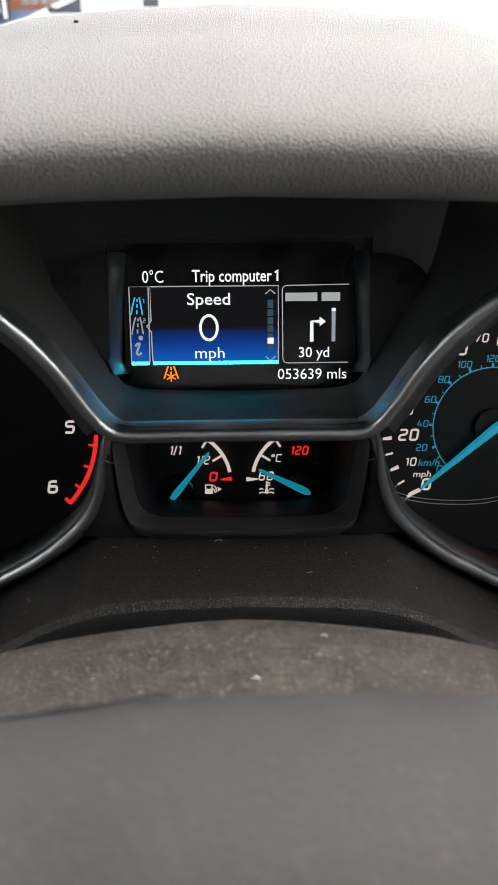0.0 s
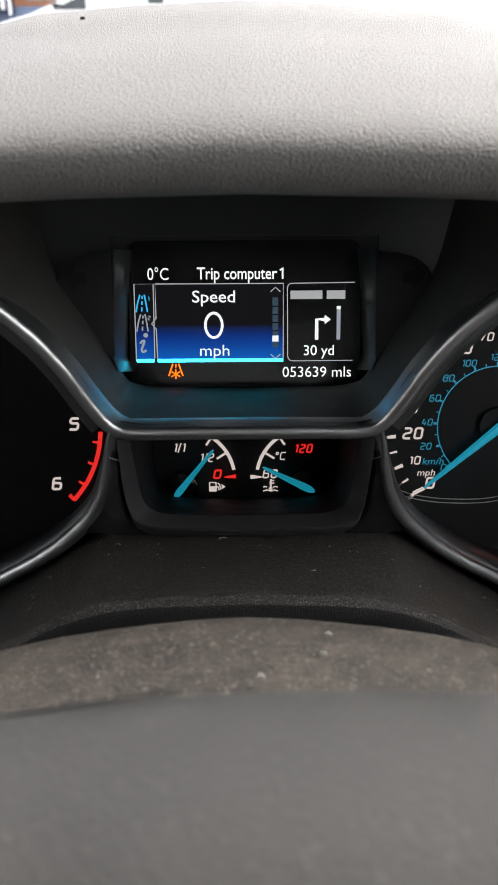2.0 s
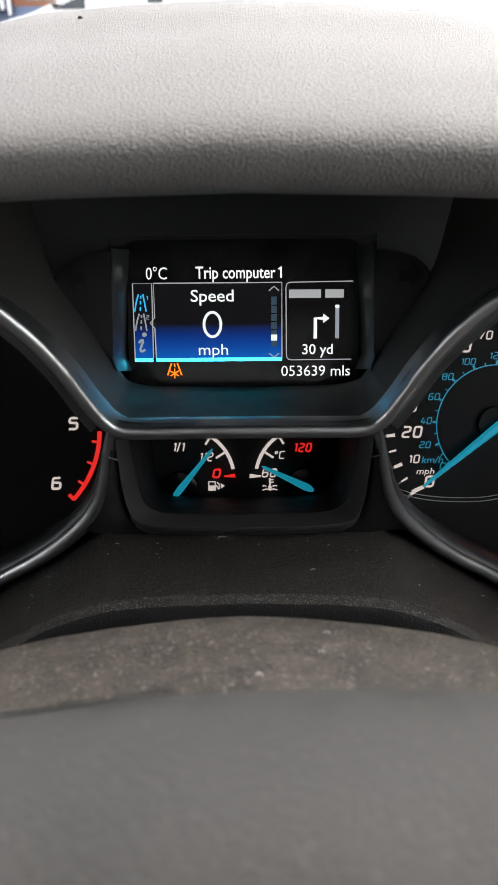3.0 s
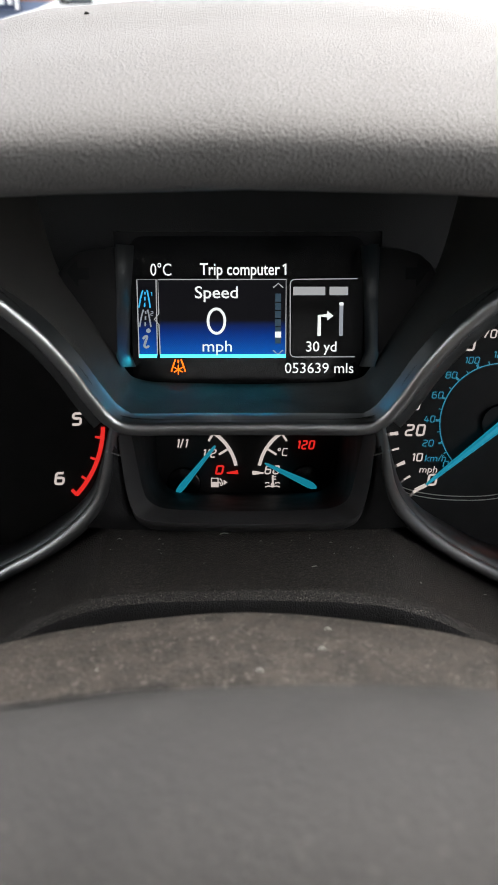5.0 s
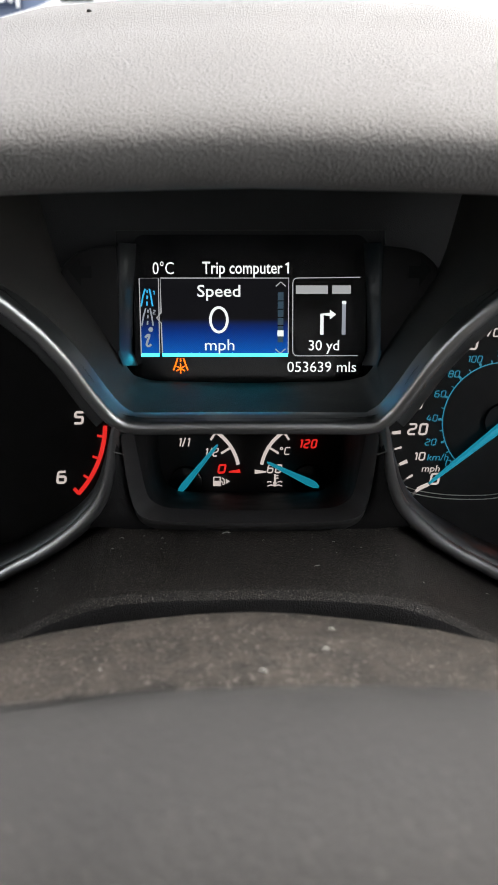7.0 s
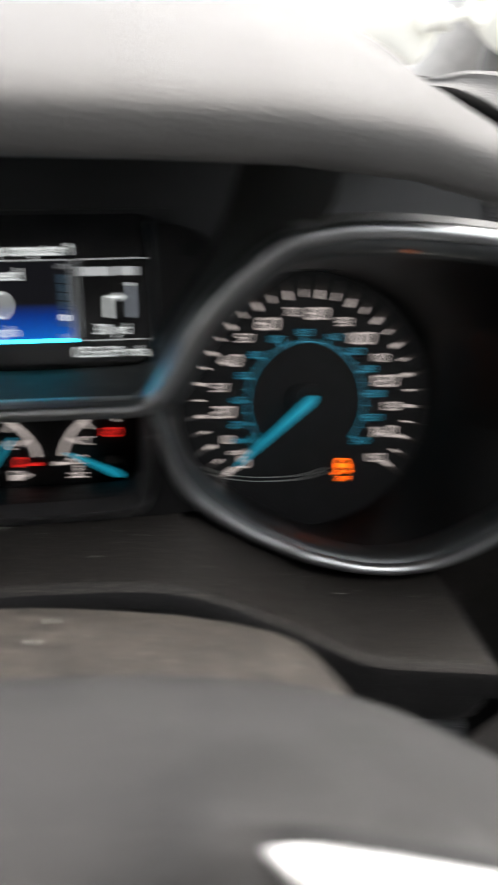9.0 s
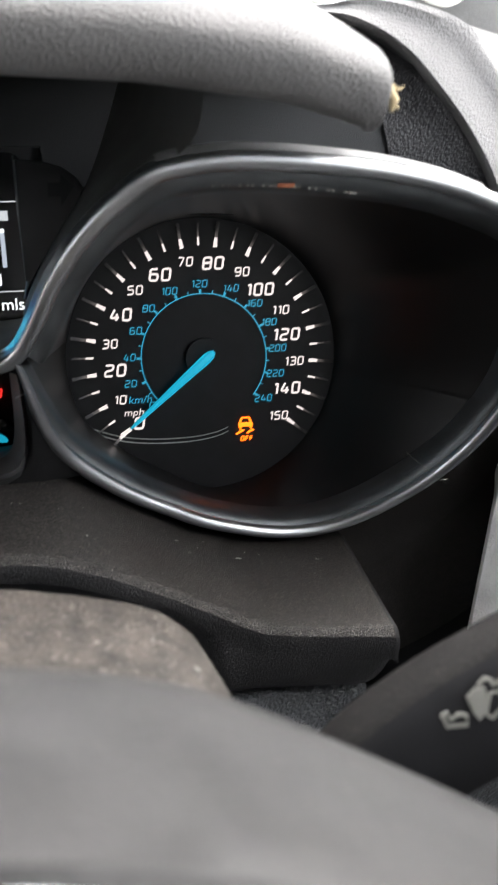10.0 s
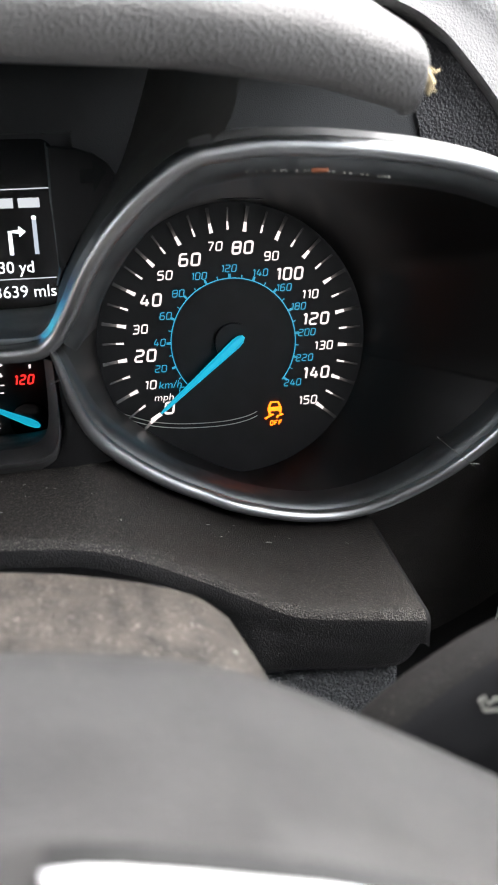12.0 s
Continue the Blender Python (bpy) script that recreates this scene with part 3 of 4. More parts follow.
therm = merged(box(px - 0.4, py - 1.6, 4, px + 0.5, py + 2.6, 4.3), box(px + 0.5, py + 1.7, 4, px + 1.7, py + 2.2, 4.3), box(px + 0.5, py + 0.5, 4, px + 1.7, py + 1.0, 4.3), prism(arc(px, py - 1.8, 0.9, 0, 360, 12)[:-1], 4, 4.3),
               ribbon([(px - 3.4, py - 1.2), (px - 2.6, py - 0.8), (px - 1.6, py - 1.2)], 0.5, 4, 4.3), ribbon([(px + 1.2, py - 1.2), (px + 2.4, py - 0.8), (px + 3.4, py - 1.2)], 0.5, 4, 4.3), ribbon([(px - 3.4, py - 3.0), (px - 1.8, py - 2.5), (px, py - 3.0), (px + 1.8, py - 2.5), (px + 3.4, py - 3.0)], 0.5, 4, 4.3))
part("coolant_symbol", therm, m_white, temp, smooth=False)

# ---- display ----
display = new("display")
display.parent = cluster
display["label"] = "lit colour display showing a trip computer page"


def sx(x):
    return x + UC


part("glass", prism(rounded(sx(-165.5), 20.5, sx(-68), 82, 5), 20, 26.6), m_gloss, display, "black glossy display glass")
part("panel", prism([(-37.0, 31.8), (16.2, 31.8), (16.2, 64.4), (-37.0, 64.4)], 26.7, 26.9), m_screen, display, "blue glowing ground of the speed page", smooth=False)
part("side_panel", prism([(-46.0, 31.8), (-38.4, 31.8), (-38.4, 64.4), (-46.0, 64.4)], 26.7, 26.9), m_screen, display, smooth=False)
part("glow_line", box(-37.0, 31.8, 26.9, 16.2, 33.2, 27.1), m_glow, display, "bright light blue line", smooth=False)
part("glow_line", box(-46.0, 31.8, 26.9, -38.4, 33.2, 27.1), m_glow, display, smooth=False)
part("frame_line", ribbon([(-38.2, 33.2), (-38.2, 64.4), (-46.2, 64.4), (-46.0, 32.0)], 0.45, 27, 27.2), m_line, display, smooth=False)
part("frame_line", ribbon([(16.2, 33.2), (16.2, 64.4), (-37.4, 64.4), (-37.3, 50.2), (-39.2, 48.0), (-37.3, 45.8), (-37.0, 33.2)], 0.5, 27.2, 27.4), m_line, display, smooth=False)
nav_line = [(q.x, q.y) for q in softened([(46.0, 64.7), (17.9, 64.4), (18.1, 32.1), (45.6, 32.2)], 2.2, False)]
part("frame_line", ribbon(nav_line, 0.42, 27.2, 27.4), m_line, display, "thin white frame round the route page", smooth=False)
lettering("0°C", -36.1, 68.5, 27.2, 5.0, 8.8, 0.0, 0.0, m_text, display)
lettering("Trip computer", -3.1, 68.7, 27.2, 4.9, 33.4, 0.0, 0.012, m_text, display)
part("letter", ribbon([(14.8, 69.7), (15.9, 70.8), (15.9, 66.3)], 0.75, 27.2, 27.4), m_text, display, "white figure one", smooth=False)
lettering("Speed", -13.0, 59.2, 27.2, 4.9, 18.0, 0.0, 0.008, m_text, display)
part("letter", ribbon([(-13.05 + 3.55 * math.cos(q), 47.2 + 5.1 * math.sin(q)) for q in (6.2832 * i / 32 for i in range(32))], 1.15, 27.2, 27.4, True), m_text, display, "large white zero", smooth=False)
lettering("mph", -12.8, 36.8, 27.2, 4.7, 12.4, 0.0, 0.0, m_text, display)
lettering("30 yd", 31.3, 36.6, 27.2, 4.3, 12.8, 0.0, 0.006, m_text, display)
lettering("053639 mls", 30.5, 27.5, 27.2, 4.4, 29.2, 0.0, 0.0, m_text, display)
for x0, x1 in ((19.2, 32.6), (34.4, 42.2)):  # place name
    part("name_bar", box(x0, 57.9, 27.2, x1, 61.4, 27.4), m_line, display, smooth=False)
part("turn_arrow", ribbon([(30.3, 41.0), (30.3, 49.4), (34.0, 49.4)], 1.5, 27.2, 27.4), m_text, display, "white right-turn arrow", smooth=False)
part("arrow_head", prism([(33.6, 51.4), (36.2, 49.4), (33.6, 47.4)], 27.2, 27.45), m_text, display, smooth=False)
part("distance_bar", box(38.7, 41.0, 27.2, 40.3, 53.6, 27.35), m_icon, display, "grey distance bar", smooth=False)
part("distance_mark", prism(rounded(38.6, 53.6, 40.4, 55.0, 0.5, 3), 27.2, 27.45), m_text, display, smooth=False)
part("scroll_track", box(11.7, 37.8, 27.0, 14.1, 58.6, 27.12), m_track, display, "dim blue scroll track", smooth=False)
for i in range(4):
    part("track_step", box(11.7, 44.6 + 3.4 * i, 27.12, 14.1, 45.0 + 3.4 * i, 27.16), m_gloss, display, smooth=False)
part("scroll_thumb", box(11.6, 40.3, 27.2, 14.2, 42.8, 27.35), m_text, display, smooth=False)
for y, k in ((61.0, 1), (35.0, -1)):
    part("scroll_arrow", ribbon([(10.8, y), (12.9, y + 1.8 * k), (15.0, y)], 0.5, 27.2, 27.4), m_line, display, smooth=False)


def road_icon(x, y, digit, material):
    """Two bending road edges with a broken centre line and a small figure."""
    lines = [[(-2.7, -3.6), (-1.9, 0.4), (-0.9, 3.6)], [(2.1, -3.6), (1.5, 0.4), (0.9, 3.6)], [(-0.3, -3.3), (-0.25, -1.6)], [(-0.15, -0.6), (-0.1, 0.9)], [(0, 1.8), (0, 3.0)]]
    part("road_icon", merged(*[ribbon([(x + a, y + b) for a, b in q], 0.62, 27.2, 27.4) for q in lines]), material, display, smooth=False)
    figures(digit, x + 2.6, y + 2.0, 27.2, 1.9, 0.8 if digit == "1" else 1.3, 0.0, 0.2, material, display)


road_icon(-42.9, 56.4, "1", m_listblue)
road_icon(-42.8, 48.4, "2", m_icon)
stem = [(p.x, p.y) for p in spline([(-44.2, 39.7, 0), (-43.4, 40.7, 0), (-42.5, 40.9, 0), (-42.6, 39.9, 0), (-43.3, 38.2, 0), (-43.6, 36.8, 0), (-42.8, 36.2, 0), (-41.6, 37.0, 0)], 4)]
part("info_icon", merged(prism(arc(-41.8, 43.2, 1.0, 0, 360, 12)[:-1], 27.2, 27.4), ribbon(stem, 0.95, 27.2, 27.4)), m_icon, display, "pale blue information symbol", smooth=False)
ice = [ribbon([(sx(-147.4), 31.2), (sx(-149.2), 26.0)], 0.6, 27.2, 27.4), ribbon([(sx(-145.0), 31.2), (sx(-143.2), 26.0)], 0.6, 27.2, 27.4), box(sx(-146.5), 29.6, 27.2, sx(-145.9), 31, 27.4)]
for i in range(3):
    c, s = math.cos(radians(30 + 60 * i)) * 2.1, math.sin(radians(30 + 60 * i)) * 2.1
    ice.append(ribbon([(sx(-146.2) - c, 26.8 - s), (sx(-146.2) + c, 26.8 + s)], 0.5, 27.4 + 0.02 * i, 27.6 + 0.02 * i))
part("ice_symbol", merged(*ice), m_amber, display, "amber ice warning symbol", smooth=False)

# ---- housing round the display ----
housing = new("housing")
housing.parent = cluster
# funnel from the chrome bar to the display's window
IN = [(-88, 112, 40), (-80, 88, 52), (-70.8, 66, 63.6), (-57.5, 46.6, 63), (-48.4, 30.2, 60), (-45, 22.4, 31), (-20, 21, 27.8), (0, 20.6, 27.8)]
OUT = [(-101, 88), (-98, 70), (-74.5, 57), (-56.5, 36), (-49, 22.5), (-42, 15.4), (-22, 14.6), (0, 14.6)]
inner = spline(IN + [(-x, y, z) for x, y, z in IN[-2::-1]], 6)
outer = spline([(x, y, 85 + 0.62 * y) for x, y in OUT + [(-x, y) for x, y in OUT[-2::-1]]], 6)
m_funnel = plastic("satin_black_plastic", (0.060, 0.058, 0.055), 0.6, spec=0.3, grain=0.5, grain_size=0.5, dust=0.25)
m_sidewall = plastic("glossy_black_plastic", (0.03, 0.032, 0.034), 0.38, spec=0.5)
part("funnel", grid([[o, o.lerp(i, 0.12), o.lerp(i, 0.5), o.lerp(i, 0.93), i, i + Vector((0, 0, -5))] for o, i in zip(outer, inner)]), m_funnel, housing, "matt black funnel round the display")
part("back_wall", box(-170, 76, 10, 170, 130, 24), m_black, housing)
LENS = [(-70.6, 65.2), (-68.3, 68.9), (-63.9, 72.3), (-57.4, 74.2), (-49, 74.9), (-48.9, 57.6), (-50, 36.1), (-48.3, 30.6), (-51, 36.6), (-58.5, 48), (-64.6, 56.7), (-68.8, 62.4)]
ARROW = [(-67.4, 66.2), (-63.2, 70), (-63.0, 67.4), (-58.8, 67.3), (-58.8, 63.0), (-62.8, 63.0), (-62.8, 60)]
for s in (-1, 1):
    part("indicator_lens", prism([(-s * x, y) for x, y in LENS], 61, 64, 0.8), m_lens, housing, "unlit direction indicator lens")
    part("indicator_arrow", prism([(-s * x, y) for x, y in ARROW], 64.0, 64.25), m_void, housing, "dark unlit arrow")
    wall = [((48.8, 76), (47.1, 78.4)), ((48.8, 74.7), (47.1, 77.2)), ((48.8, 57.6), (48.9, 58.3)), ((49.6, 36.1), (49.8, 34.1)), ((48.3, 30.4), (47.5, 28))]
    part("side_wall", grid([[Vector((s * p[0], p[1], 63.4)), Vector((s * (p[0] - 0.6), p[1], 62)), Vector((s * q[0], q[1], 26))] for p, q in wall]), m_sidewall, housing, "black wall beside the display")

# surround of the small gauges
m_tray = plastic("moulded_tray_plastic", (0.042, 0.042, 0.043), 0.36, spec=0.6, grain=0.25, grain_size=0.5, mottle=0.05, rough_var=0.0)
TRAY_OUT = [(45.6, 8, 89), (45.4, -8, 80), (44.8, -16, 76.4), (43.4, -21.6, 75), (40.5, -25.4, 75), (31, -27.2, 75.2), (0, -27.9, 75.5)]
TRAY_IN = [(42.4, 8, 80), (41.4, -8, 70), (40.4, -16, 66.5), (38.6, -20.8, 65.5), (34, -23.8, 65), (26, -24.9, 65), (0, -25.5, 65)]
tray_out, tray_in = (spline(q + [(-x, y, z) for x, y, z in q[-2::-1]], 6) for q in (TRAY_OUT, TRAY_IN))
part("gauge_tray", grid([[Vector((o.x * 1.01, o.y - 9, o.z - 14)), o + Vector((0, -3.2, -3.6)), o + Vector((0, -1.9, -1.6)), o + Vector((0, -0.9, -0.4)), o, o.lerp(i, 0.25) + Vector((0, 0, -0.4)), o.lerp(i, 0.7) + Vector((0, 0, -0.6)), i] for o, i in zip(tray_out, tray_in)]), m_tray, housing, "black moulded tray under the gauges")
# near-black colour keeps the well in shade despite the needles' glow
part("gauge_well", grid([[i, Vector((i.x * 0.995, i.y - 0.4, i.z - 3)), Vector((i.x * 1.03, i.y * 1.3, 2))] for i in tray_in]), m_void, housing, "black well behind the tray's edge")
for s in (-1, 1):
    cheek = [(s * 46.8, 11.5, 90), (s * 46.4, 0, 82), (s * 46.2, -10, 76), (s * 45.4, -19, 72), (s * 42.5, -27.6, 70), (s * 36, -32.5, 68)]
    edge = [(s * 47, 10.5, 95), (s * 47.4, 3.5, 91), (s * 48.4, -5, 85.5), (s * 51, -13, 80.5), (s * 55.5, -22, 75), (s * 62, -31, 68)]
    part("cheek", grid([[a, a.lerp(b, 0.5) + Vector((0, 0, 0.8)), b] for a, b in zip(spline(cheek, 5), spline(edge, 5))]), m_face, housing)
    part("seam", tube([(s * 44.6, 1.2, 90), (s * 49.6, 3.2, 92)], 0.22, 6), m_satin, housing, "bright seam line")

# ---- dashboard ----
dash = thing("dashboard", "grey grained soft-touch dashboard with a hooded binnacle and dusty shelf", "dashboard")
PROFILE = [(99, 95), (91, 125), (85.2, 142), (83, 148.5), (84.6, 153), (89.3, 156.2), (95.8, 156.4), (104.2, 148.6), (117.5, 128.6), (133, 102.5), (150, 70), (166, 42), (179, 14), (187, -14), (190.5, -45), (190, -80), (183, -120)]
REACH = [129, 136, 139, 139.8, 140.3, 140.8, 141.6, 143.6, 148, 155, 165, 175, 186, 196, 205, 214, 222]
FALL = [0.5, 0.52, 0.53, 0.53, 0.54, 0.56, 0.6, 0.68, 0.78, 0.9, 0.98, 1.0, 1.0, 1.03, 1.05, 1.05, 1.0]
DROP_A, DROP_Y = [0, 46, 84, 118, 144, 158, 173, 192, 225], [0, 2, 5, 13, 27, 38, 47, 58, 80]


def hood_rows():
    rows = []
    prof = spline([(y, z, 0) for y, z in PROFILE], 3)
    reach = spline([(a, 0, 0) for a in REACH], 3)
    fall = spline([(a, 0, 0) for a in FALL], 3)
    for p, r, f in zip(prof, reach, fall):
        row = []
        for i in range(81):
            a = (i / 40 - 1)
            x = r.x * a
            row.append((x, p.x - f.x * float(np.interp(abs(x), DROP_A, DROP_Y)), p.y))
        turn = min(1.0, max(0.0, (len(rows) - 9) / 6))
        roll = [(0.6, -0.7, -0.6), (0.6, -1.5, -1.6), (-1.4, -2.4, -3.2), (-6, -3.0, -8)]
        roll = [(a * turn, b * turn, c * turn) for a, b, c in roll]
        row = [(row[0][0] - a, row[0][1] + b, row[0][2] + c) for a, b, c in roll[::-1]] + row + [(row[-1][0] + a, row[-1][1] + b, row[-1][2] + c) for a, b, c in roll]
        rows.append(row)
    return rows


hr = hood_rows()
part("hood_underside", grid(hr[:10]), m_under, dash, "black underside of the hood")
part("hood", grid(hr[9:]), m_pad, dash, "grey grained soft hood over the instruments")
# shelf in front of the dials: highest over the column, dipping under both dials
SHELF_X = [0, 32, 46, 54, 66, 71, 82, 89, 102, 113, 119, 128, 136, 150, 160, 163]
CREASE_Y = [-43.5, -44.4, -45.8, -47.3, -51.5, -53.8, -60.2, -64.4, -72.4, -78.4, -80.6, -81.8, -82.5, -83.4, -83.9, -84.3]
CREASE_Z = [106.2, 106, 106, 106.3, 106, 105.5, 103, 101.2, 98.8, 99.6, 101, 102.6, 103.5, 105.6, 107.2, 107.6]
BACK_Y = [-32, -32, -31.6, -31, -38.5, -42, -49.6, -54, -62.2, -67, -69, -71, -72.3, -73, -72, -71]
BACK_Z = [68, 68, 68, 68, 64, 62, 57, 55, 50, 47, 46, 45, 44, 44, 45, 46]
rows = []
for i in range(-120, 80):
    x = i * 163 / 79 if i >= 0 else i * 2.0
    cy, cz, by, bz = (float(np.interp(abs(x), SHELF_X, q)) for q in (CREASE_Y, CREASE_Z, BACK_Y, BACK_Z))
    low = float(np.interp(x, (0, 117, 150, 155, 158.5, 161, 162.3, 163), (-103.4, -104.4, -108.2, -108.3, -107.3, -105, -102, -98.5)))
    under = float(np.interp(abs(x), (72, 104), (1, 0)))
    rows.append([(x, by - 2, bz - 30)] + [(x, by + (cy + 1.1 - by) * f, bz + (cz - 5 - bz) * f) for f in (0, 0.33, 0.66, 1)]
                + [(x, cy + 0.7, cz - 2.6), (x, cy - 0.3, cz - 0.9), (x, cy - 2.5, cz + 0.35), (x, cy - 5.0, cz + 0.5), (x, cy - 8.6, cz - 0.4), (x, cy - 9.6 - 2 * (1 - under), cz - 0.6 - 3 * under), (x, (cy - 8.6) * 0.15 + low * 0.85, 100 - 50 * under), (x, low, 98 - 50 * under), (x, low - 1, 88 - 45 * under)])
part("shelf", grid([r[:8] for r in rows]), m_shelf, dash, "dusty black shelf below the instruments")
# darker, less dusty copy of the shelf's plastic: the front's shade is in its colour
m_riser = plastic("shaded_shelf_plastic", (0.0125, 0.0125, 0.0135), 0.5, grain=1.6, grain_size=0.5, dust=0.08, dust_size=0.5, spec=0.36)
part("shelf_front", grid([r[7:] for r in rows]), m_riser, dash, "shaded blue-black front of the shelf")
end = rows[-1]
part("shelf_end", grid([end, [(x + 1.6, y - 0.8, z - 0.6) for x, y, z in end], [(x + 2.4, y - 3, z - 3) for x, y, z in end], [(x - 1, y + 1, z - 24) for x, y, z in end]]), m_face, dash)
part("lower_panel", grid([[(x, -105.8 - 0.02 * abs(x), 74), (x, -106.4 - 0.022 * abs(x), 92), (x, -107.6 - 0.022 * abs(x), 94.4), (x, -112, 95), (x, -156, 88), (x, -260, 72)] for x in list(range(-300, 140, 20)) + [148, 157]]), m_lower, dash, "blue-grey grained lower panel")
part("side_backing", box(140, -320, -32, 268, -90, -24, 2), m_black, dash)
part("knee_panel", grid([[(x, -140, 92), (x, -152, 95), (x, -170, 94), (x, -230, 84), (x, -300, 70)] for x in range(165, 300, 15)]), m_lower, dash, "blue-grey grained knee panel")
# dark side panel between the dial's rim, the shelf and the end of the dashboard
skirt = [p for p in up_path if p.x > 200 and p.y < 46] + [p for p in low_path[1:] if p.x > 128]
rows = []
for p in skirt:
    d = Vector((p.x - 140, p.y - 5, 0)).normalized()
    rows.append([p + d * a + Vector((0, 0, b)) for a, b in ((1.5, -11), (4, -14), (9, -24), (16, -40), (50, -58), (110, -72))])
part("side_panel", grid(rows), m_shelf, dash, "plain black side panel")

# grained wing: a ridge from behind the hood, over and down the end of the dashboard
RIDGE = [(130, 150, -40), (150, 137, 0), (165, 128, 38), (180, 123.5, 40), (192.5, 116.5, 40), (203, 107, 40), (219.5, 87.5, 40), (231.5, 67, 40), (241, 40, 38), (246, 12, 38), (248, -8, 38), (246, -24, 34)]
ridge = spline(RIDGE, 6)
rows = []
for i, p in enumerate(ridge):
    d = (ridge[min(i + 1, len(ridge) - 1)] - ridge[max(i - 1, 0)]).normalized()
    out = Vector((abs(d.y), abs(d.x) + 0.02, 0)).normalized()
    out = out * float(np.interp(i, (0, 12, 30), (0.12, 0.2, 1.0)))
    f = max(0.0, (i - 14) / (len(ridge) - 15))
    edge = p + out * 26 + Vector((0, 0, -5.5))
    far = Vector((262, 173, -110)).lerp(Vector((350, 148, -100)), f) if i > 14 else edge + Vector((1, 0.5, -40))
    rows.append([p + Vector((0, 0, -40)), p - out * 1.2 + Vector((0, 0, -6)), p - out * 1.4 + Vector((0, 0, -2.0)), p, p + out * 5 + Vector((0, 0, -1.2)), p + out * 13 + Vector((0, 0, -4.5)), p + out * 18 + Vector((0, 0, -5)), p + out * 22 + Vector((0, 0, -4)), edge,
                 edge.lerp(far, 0.12) + Vector((0, -1, 0)), edge.lerp(far, 0.5), far, far + Vector((4, -30, -60))])
part("wing", grid(rows), m_wing, dash, "grey grained wing at the end of the dashboard")
part("hood_gap", grid([spline(r, 4) for r in ([(160, 134, 14), (166, 130, 26), (172, 126, 34)], [(176, 114, 27), (192, 110, 31), (204, 107, 36)], [(188, 92, 28), (208, 85, 31), (231, 70, 36)], [(196, 58, 28), (216, 53, 31), (241, 42, 34)])]), m_pad_dark, dash, "dark grained recess beside the hood")
part("hood_back", prism([(206, 56), (196, 92), (184, 118), (-184, 118), (-196, 92), (-206, 56), (-56, 60), (-56, 84), (56, 84), (56, 60)], 24.2, 26), m_black, dash)
# thin ledge that closes the rim's upper side
m_ledge = plastic("ledge_grey_plastic", (0.20, 0.20, 0.20), 0.5, grain=0.3, grain_size=0.5)
ledge = [p for p in up_path if 88 < p.x < 186 and p.y > 50]
for s in (-1, 1):
    part("rim_ledge", grid([[Vector((p.x * s, p.y + 2.4, p.z - 3)), Vector((p.x * s, p.y + 4.6, p.z - 7)), Vector((p.x * s, p.y + 5.2, p.z - 9)), Vector((p.x * s, p.y + 6.4, p.z - 40))] for p in ledge]), m_ledge, dash, "thin dark grey ledge above the dial")
# top of the dashboard out to the windscreen
part("top_pad", grid([[(x, 176 - 0.0004 * x * x, -70), (x, 182 - 0.0004 * x * x, -140), (x, 150, -260), (x, 80, -520)] for x in range(-900, 400, 50)]), m_pad, dash, "grey grained dashboard top")
specks = []
rng = random.Random(4)
for x, y, z in [(-8.9, -33, 70.9), (24.5, -39, 90.1), (62.7, -45, 90.6), (117.4, -71, 59.6)] + [(rng.uniform(-90, 150), 0, rng.uniform(0.1, 0.9)) for _ in range(70)]:
    if y == 0:
        cy, cz, by, bz = (float(np.interp(abs(x), SHELF_X, q)) for q in (CREASE_Y, CREASE_Z, BACK_Y, BACK_Z))
        y, z = by + (cy - by) * z, bz + (cz - 4 - bz) * z
        big = rng.uniform(0.08, 0.28)
    else:
        cy, cz, by, bz = (float(np.interp(abs(x), SHELF_X, q)) for q in (CREASE_Y, CREASE_Z, BACK_Y, BACK_Z))
        y = by + (cy - by) * (z - bz) / (cz - 4 - bz)
        big = 0.55
    a = rng.uniform(0, 3.14)
    c, d = math.cos(a) * big * rng.uniform(1, 4), math.sin(a) * big
    specks.append(tube([(x - c, y + 0.15, z - d), (x, y + 0.5, z), (x + c, y + 0.2, z + d)], big * 0.45, 5))
ob = part("lint", merged(*specks), m_icongrey, dash, "pale specks of dust and lint")
ob["kind"] = "stuff"
crumb = prism([(-0.9, -0.3), (0.2, -0.6), (1.0, 0), (0.4, 0.5), (-0.6, 0.5)], 0, 0.8, 0.2)
bmesh.ops.translate(crumb, vec=(-60.3, 161.9, 44.2), verts=crumb.verts)
part("crumb", crumb, m_rim, dash, "small dark crumb")
# pale bits modelled for crumbs' reflection in the dial's inner edge, and a hair across its rim
crumb_reflection = []
for i in range(30):
    x = 97 + 1.6 * i + rng.uniform(-0.5, 0.5)
    if rng.random() < 0.72:
        crumb_reflection.append(box(x - 0.3, 59.6 - 0.0035 * (x - 108) ** 2 * 0.6, 124.6, x + rng.uniform(-0.1, 0.5), 59.95 - 0.0035 * (x - 108) ** 2 * 0.6, 125.4))
ob = part("crumb_reflection", merged(*crumb_reflection), m_print, cluster, "pale bits for crumbs reflected in the dial's inner edge")
ob["kind"] = "stuff"
# orange piece of the same reflected line, built as a solid fleck
part("orange_fleck", box(121.5, 59.0, 124.4, 126.3, 60.1, 125.4, 0.3), plastic("dull_orange", (0.22, 0.07, 0.03), 0.8), cluster, "small orange fleck in the reflection on the dial's inner edge")
hair = spline([(181.0, -31.5, 71.6), (190.4, -39.3, 67), (198.4, -45.6, 63.2), (203, -49, 60)], 5)
